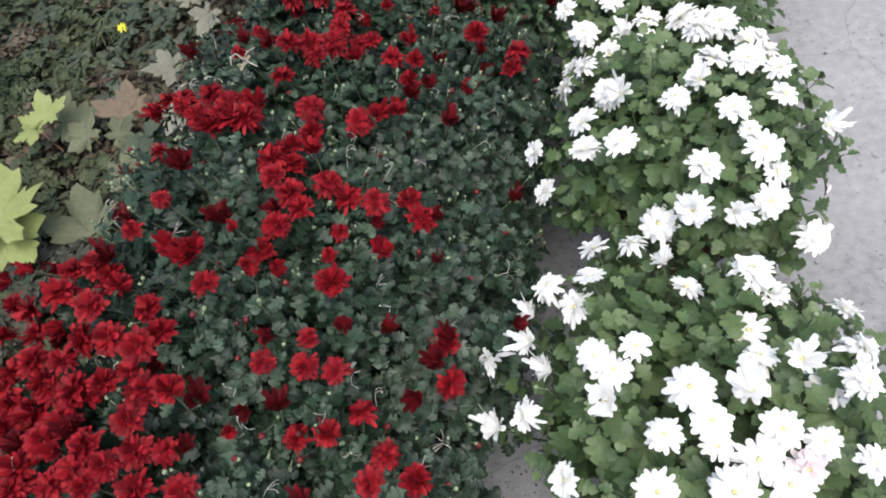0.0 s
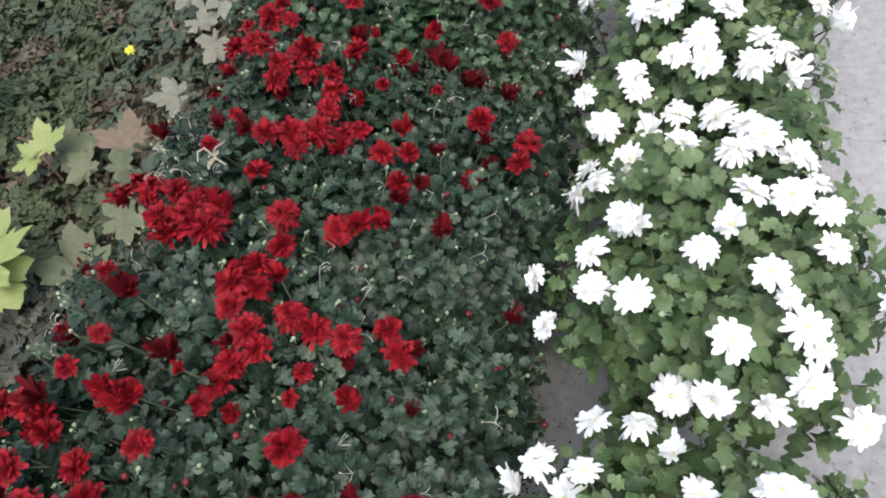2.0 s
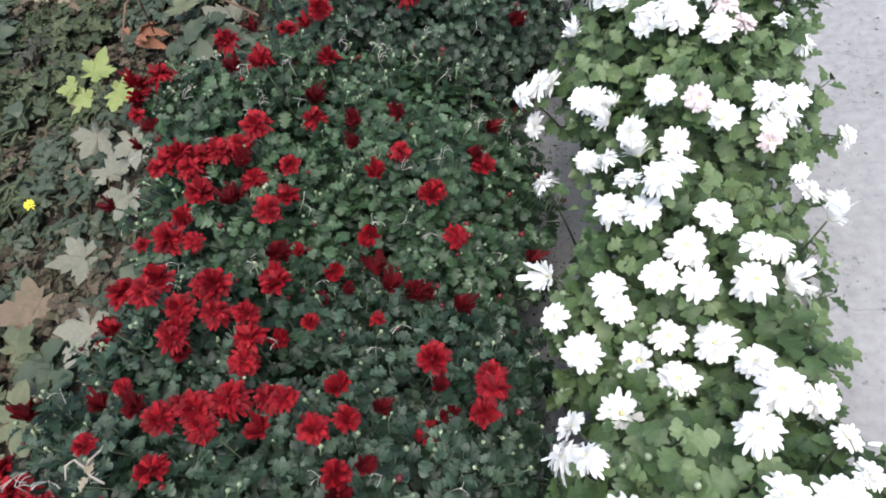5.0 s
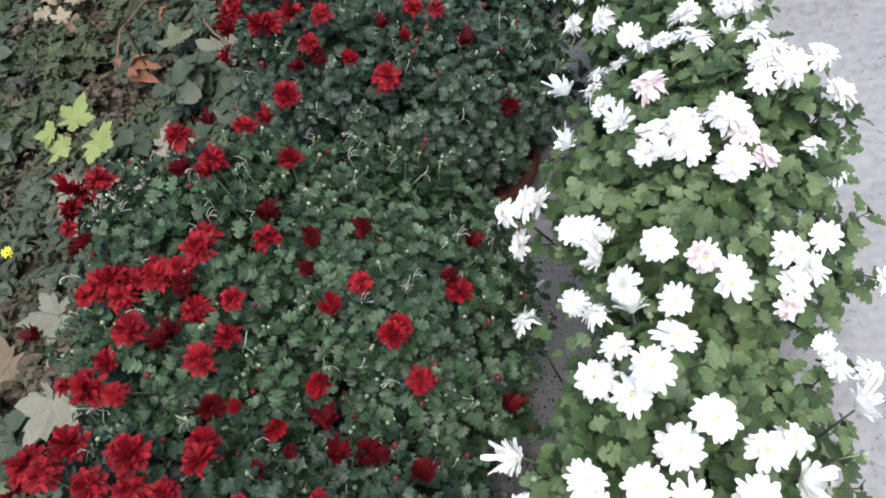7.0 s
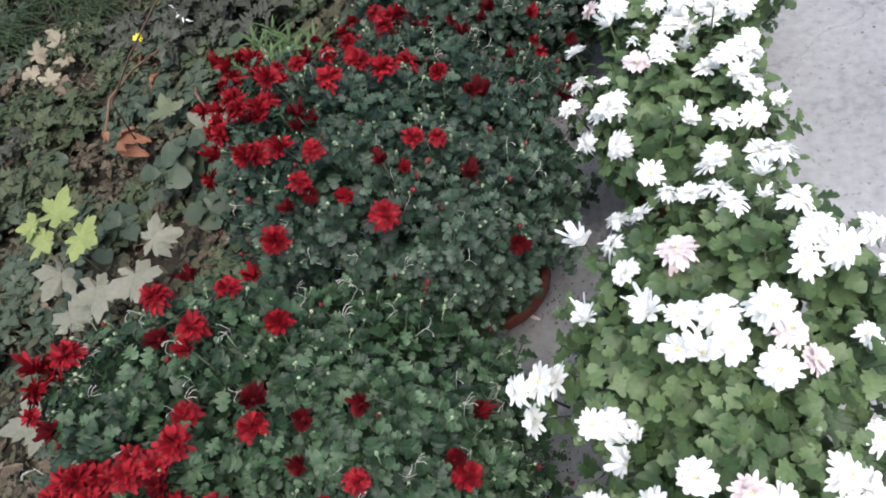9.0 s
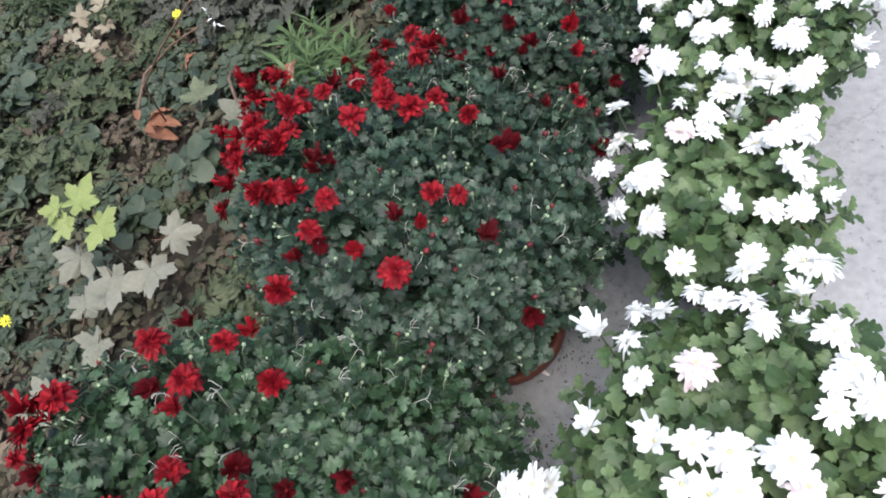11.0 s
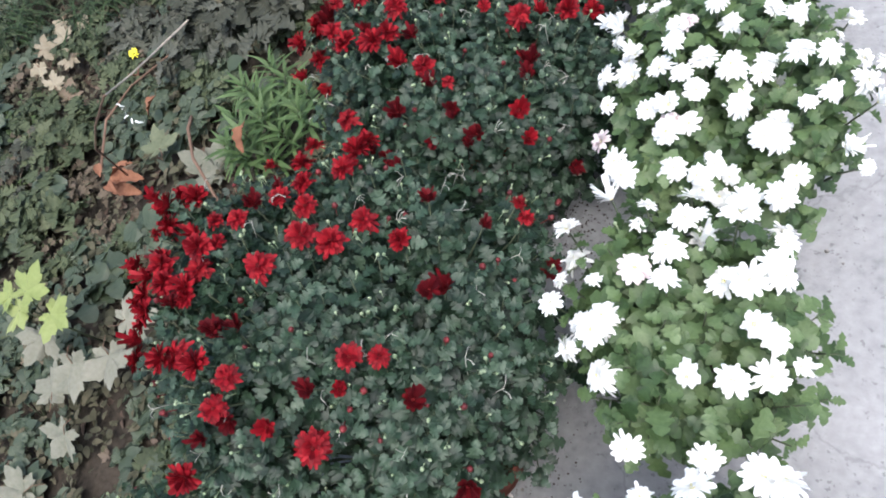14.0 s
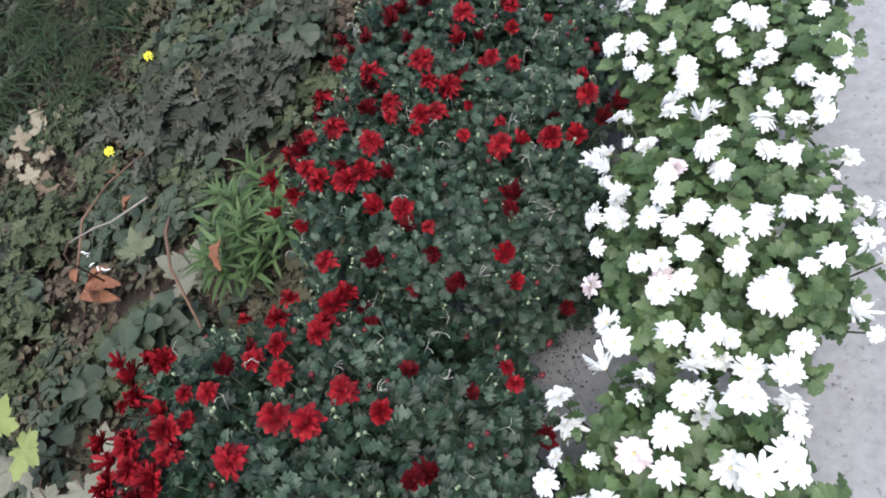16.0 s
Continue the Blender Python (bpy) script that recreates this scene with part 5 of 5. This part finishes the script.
# a long bent twig leaning over the red bushes, a bleached seed head caught in its fork
foot = rest(-1.82, 2.565)
twig = thing("bent_twig", Matrix.Translation(foot), "long thin twig leaning over bushes, brown below and peeled pale above", "twig")
low = [(-1.82, 2.565, foot.z - 0.02), (-1.7, 2.54, 0.14), (-1.4, 2.47, 0.37), (-1.14, 2.42, 0.552), (-1.12, 2.417, 0.562)]
high = [(-1.12, 2.417, 0.562), (-1.0, 2.425, 0.612), (-0.86, 2.4, 0.688), (-0.717, 2.407, 0.756)]
put("stem", mesh_of("stem", *tube([Vector(p) - foot for p in low], [0.0036, 0.0032, 0.0028, 0.0026, 0.0024], 7), TWIG), twig)
put("peeled_end", mesh_of("peeled_end", *tube([Vector(p) - foot for p in high], [0.0022, 0.002, 0.0018, 0.0014], 7), TWIG_PALE), twig, label="pale peeled end of the twig")
r_ = random.Random(5)
bits = [plain_leaf(s, 0.012, 0.005, 0.6, 0.4, 3) for s in (71, 72, 73)]
for k in range(8):
    at = Vector((-1.098 + 0.006 * k, 2.402 - 0.0036 * k, 0.548 - 0.005 * k)) - foot
    put("flake", mesh_of("flake", *bits[k % 3], PALE_BIT), twig, frame_on(at, (r_.uniform(-0.5, 0.5), r_.uniform(-0.5, 0.5), 1), (math.cos(k), math.sin(k), 0.1)), label="small bleached white flake")

# a bleached, curled flower stalk lying on the leaves of a red bush
curl = thing("curled_stalk", Matrix.Translation((-0.69, 0.782, 0.62)) @ Matrix.Scale(0.7, 4), "bleached curled flower stalk lying on red chrysanthemum leaves", "dry stalk")
for path in (((0.0, 0.0, 0.0), (-0.02, 0.012, 0.012), (-0.032, 0.0, 0.014), (-0.028, -0.022, 0.006)), ((0.0, 0.0, 0.0), (0.014, 0.012, 0.014), (0.026, 0.03, 0.01), (0.02, 0.042, 0.0)), ((0.0, 0.0, 0.0), (0.018, -0.012, 0.004), (0.045, -0.022, -0.006))):
    put("strand", mesh_of("strand", *tube(path, [0.0026, 0.0024, 0.0022, 0.0014][:len(path)], 6), TWIG_PALE), curl)
for yaw in (30, 150):
    put("withered_leaf", mesh_of("withered_leaf", *lobed_leaf(520 + yaw, 0.03, 0.022, 3, 0.5, 0.4, 0.3), STRAW), curl, pose(0.02, -0.012, 0.004, 8, 6, yaw))

dry = thing("dry_leaf_cluster", Matrix.Translation(rest(-1.86, 2.53, 0.12)), "long curled russet dry leaves lying on weeds", "dry leaf")
for k, (s, yaw, tip, dx, dy) in enumerate(((0.15, -82, 8, 0.0, 0.0), (0.13, -100, -10, 0.01, -0.012), (0.1, -60, 15, 0.02, 0.012), (0.085, -115, 20, 0.035, -0.02), (0.07, 40, 10, 0.0, 0.0))):
    v, f = lobed_leaf(500 + k, s, s * 0.4, 5, 0.12, 0.8, 0.2, 0.1)
    put("dry_leaf", mesh_of("dry_leaf", v, f, RUSSET), dry, Matrix.Translation((dx, dy, 0.008 * k)) @ pose(0, 0, 0, tip, 25 * math.sin(k * 2.1), yaw))
for (x, y, z, s, yaw) in ((-1.12, 2.615, 0.31, 0.085, 170), (-1.91, 2.96, 0.1, 0.08, 60), (-1.78, 2.87, 0.1, 0.08, 140)):
    v, f = lobed_leaf(int(s * 1000), s, s * 0.6, 3, 0.2, 0.6, 0.3, 0.08)
    tagged(put("dry_leaf", mesh_of("dry_leaf", v, f, RUSSET), None, Matrix.Translation((x, y, z - 0.13)) @ pose(0, 0, 0, -12, 14, yaw)), "curled orange-brown dry leaf caught on a plant", "dry leaf")
v, f = tube([(-1.98, 2.6, -0.1), (-2.0, 2.78, -0.05), (-1.94, 2.92, -0.04), (-1.78, 3.08, -0.03)], [0.005, 0.0045, 0.004, 0.003], 6)
tagged(put("brown_stick", mesh_of("brown_stick", v, f, TWIG)), "thin curved brown stick lying over withered weeds", "stick")
v, f = tube([(-1.66, 2.86, -0.1), (-1.55, 2.72, -0.02), (-1.42, 2.58, 0.03), (-1.2, 2.4, 0.06)], [0.006, 0.006, 0.005, 0.004], 6)
tagged(put("brown_stick", mesh_of("brown_stick", v, f, TWIG)), "thin greyish brown stick leaning among weeds", "stick")
v, f = tube([(-2.6, 1.45, -0.16), (-2.3, 1.36, -0.1), (-2.05, 1.2, -0.12)], [0.007, 0.006, 0.004], 6)
tagged(put("brown_stick", mesh_of("brown_stick", v, f, TWIG)), "dark brown stick lying on the soil", "stick")
# small yellow flowers
YB = mesh_of("petals", *bloom(75, [(13, 1.0, 12), (9, 0.65, 35)], 0.024, 0.008), YELLOW)
for x, y, z in ((-1.9, 3.01, 0.03), (-1.88, 3.41, 0.06), (-1.96, 1.745, -0.05)):
    p = rest(x, y)
    fl = thing("yellow_flower", Matrix.Translation(p), "small bright yellow daisy-like flower on a thin stalk", "flower", "yellow flowers in the bed")
    put("petals", YB, fl, frame_on((0, 0, z - p.z), (0.3, -0.5, 1), (1, 0, 0), 0.8))
    put("stalk", mesh_of("stalk", *tube([(0.01, 0.01, -0.005), (0, 0, z - p.z)], 0.0016, 5), STEM), fl)

# ---- crumbs and fallen petals on the paving ----
cr_ = random.Random(23)
cp = []
for k in range(220):
    a, b = (cr_.gauss(-0.27, 0.05), cr_.gauss(1.7, 0.14)) if k < 60 else (cr_.uniform(-0.4, 0.7), cr_.uniform(0.2, 3.4))
    cp.append((0, frame_on((a, b, 0.001), (cr_.uniform(-0.3, 0.3), cr_.uniform(-0.3, 0.3), 1), (cr_.uniform(-1, 1), cr_.uniform(-1, 1), 0), cr_.uniform(0.35, 1.3))))
# spilt soil, strewn thick along the gap to stand in for its shade
sp_ = random.Random(31)
sp = []
while len(sp) < 9000:
    a, b = sp_.gauss(-0.27, 0.075), sp_.uniform(-0.4, 3.6)
    if noise.noise((a * 6, b * 6, 80)) < sp_.uniform(-0.5, 0.35):
        continue
    sp.append((sp_.randrange(2), frame_on((a, b, 0.0005), (sp_.uniform(-0.3, 0.3), sp_.uniform(-0.3, 0.3), 1), (sp_.uniform(-1, 1), sp_.uniform(-1, 1), 0), sp_.uniform(0.15, 0.5))))
tagged(put("spilt_soil", joined("spilt_soil", [dome(0.004, 0.003, 2, 6), dome(0.006, 0.0025, 2, 7)], sp, POT_SOIL)), "dark potting soil spilt between the rows of pots, strewn thick to imitate shade", "soil", kind="stuff")
tagged(put("crumbs", joined("crumbs", [dome(0.0035, 0.004, 2, 6)], cp, CRUMB)), "pale grit and crumbs strewn on the concrete", "grit", kind="stuff")
for k, (x, y) in enumerate(((-0.29, 1.7), (-0.25, 1.83), (-0.2, 1.62), (-0.31, 1.6), (0.36, 1.0), (0.4, 0.85), (0.33, 1.25), (-0.22, 2.3))):
    v, f = petal(0.026, 0.009, 0.05, 0.2, 0.1)
    tagged(put("fallen_petal", mesh_of("fallen_petal", v, f, PETAL_PINK if k % 2 else PETAL_WHITE), None, Matrix.Translation((x, y, 0.004)) @ pose(0, 0, 0, 0, 0, 67 * k)), "withered petal fallen on the concrete", "petal", "fallen petals")
v, f = lobed_leaf(530, 0.075, 0.05, 3, 0.15, 0.35, 0.15, 0.06)
tagged(put("fallen_leaf", mesh_of("fallen_leaf", v, f, MAPLE_GREEN), None, Matrix.Translation((0.279, 1.268, 0.008)) @ pose(0, 0, 0, 4, -6, -80)), "faded olive leaf lying on the concrete beside a pot", "fallen leaf")
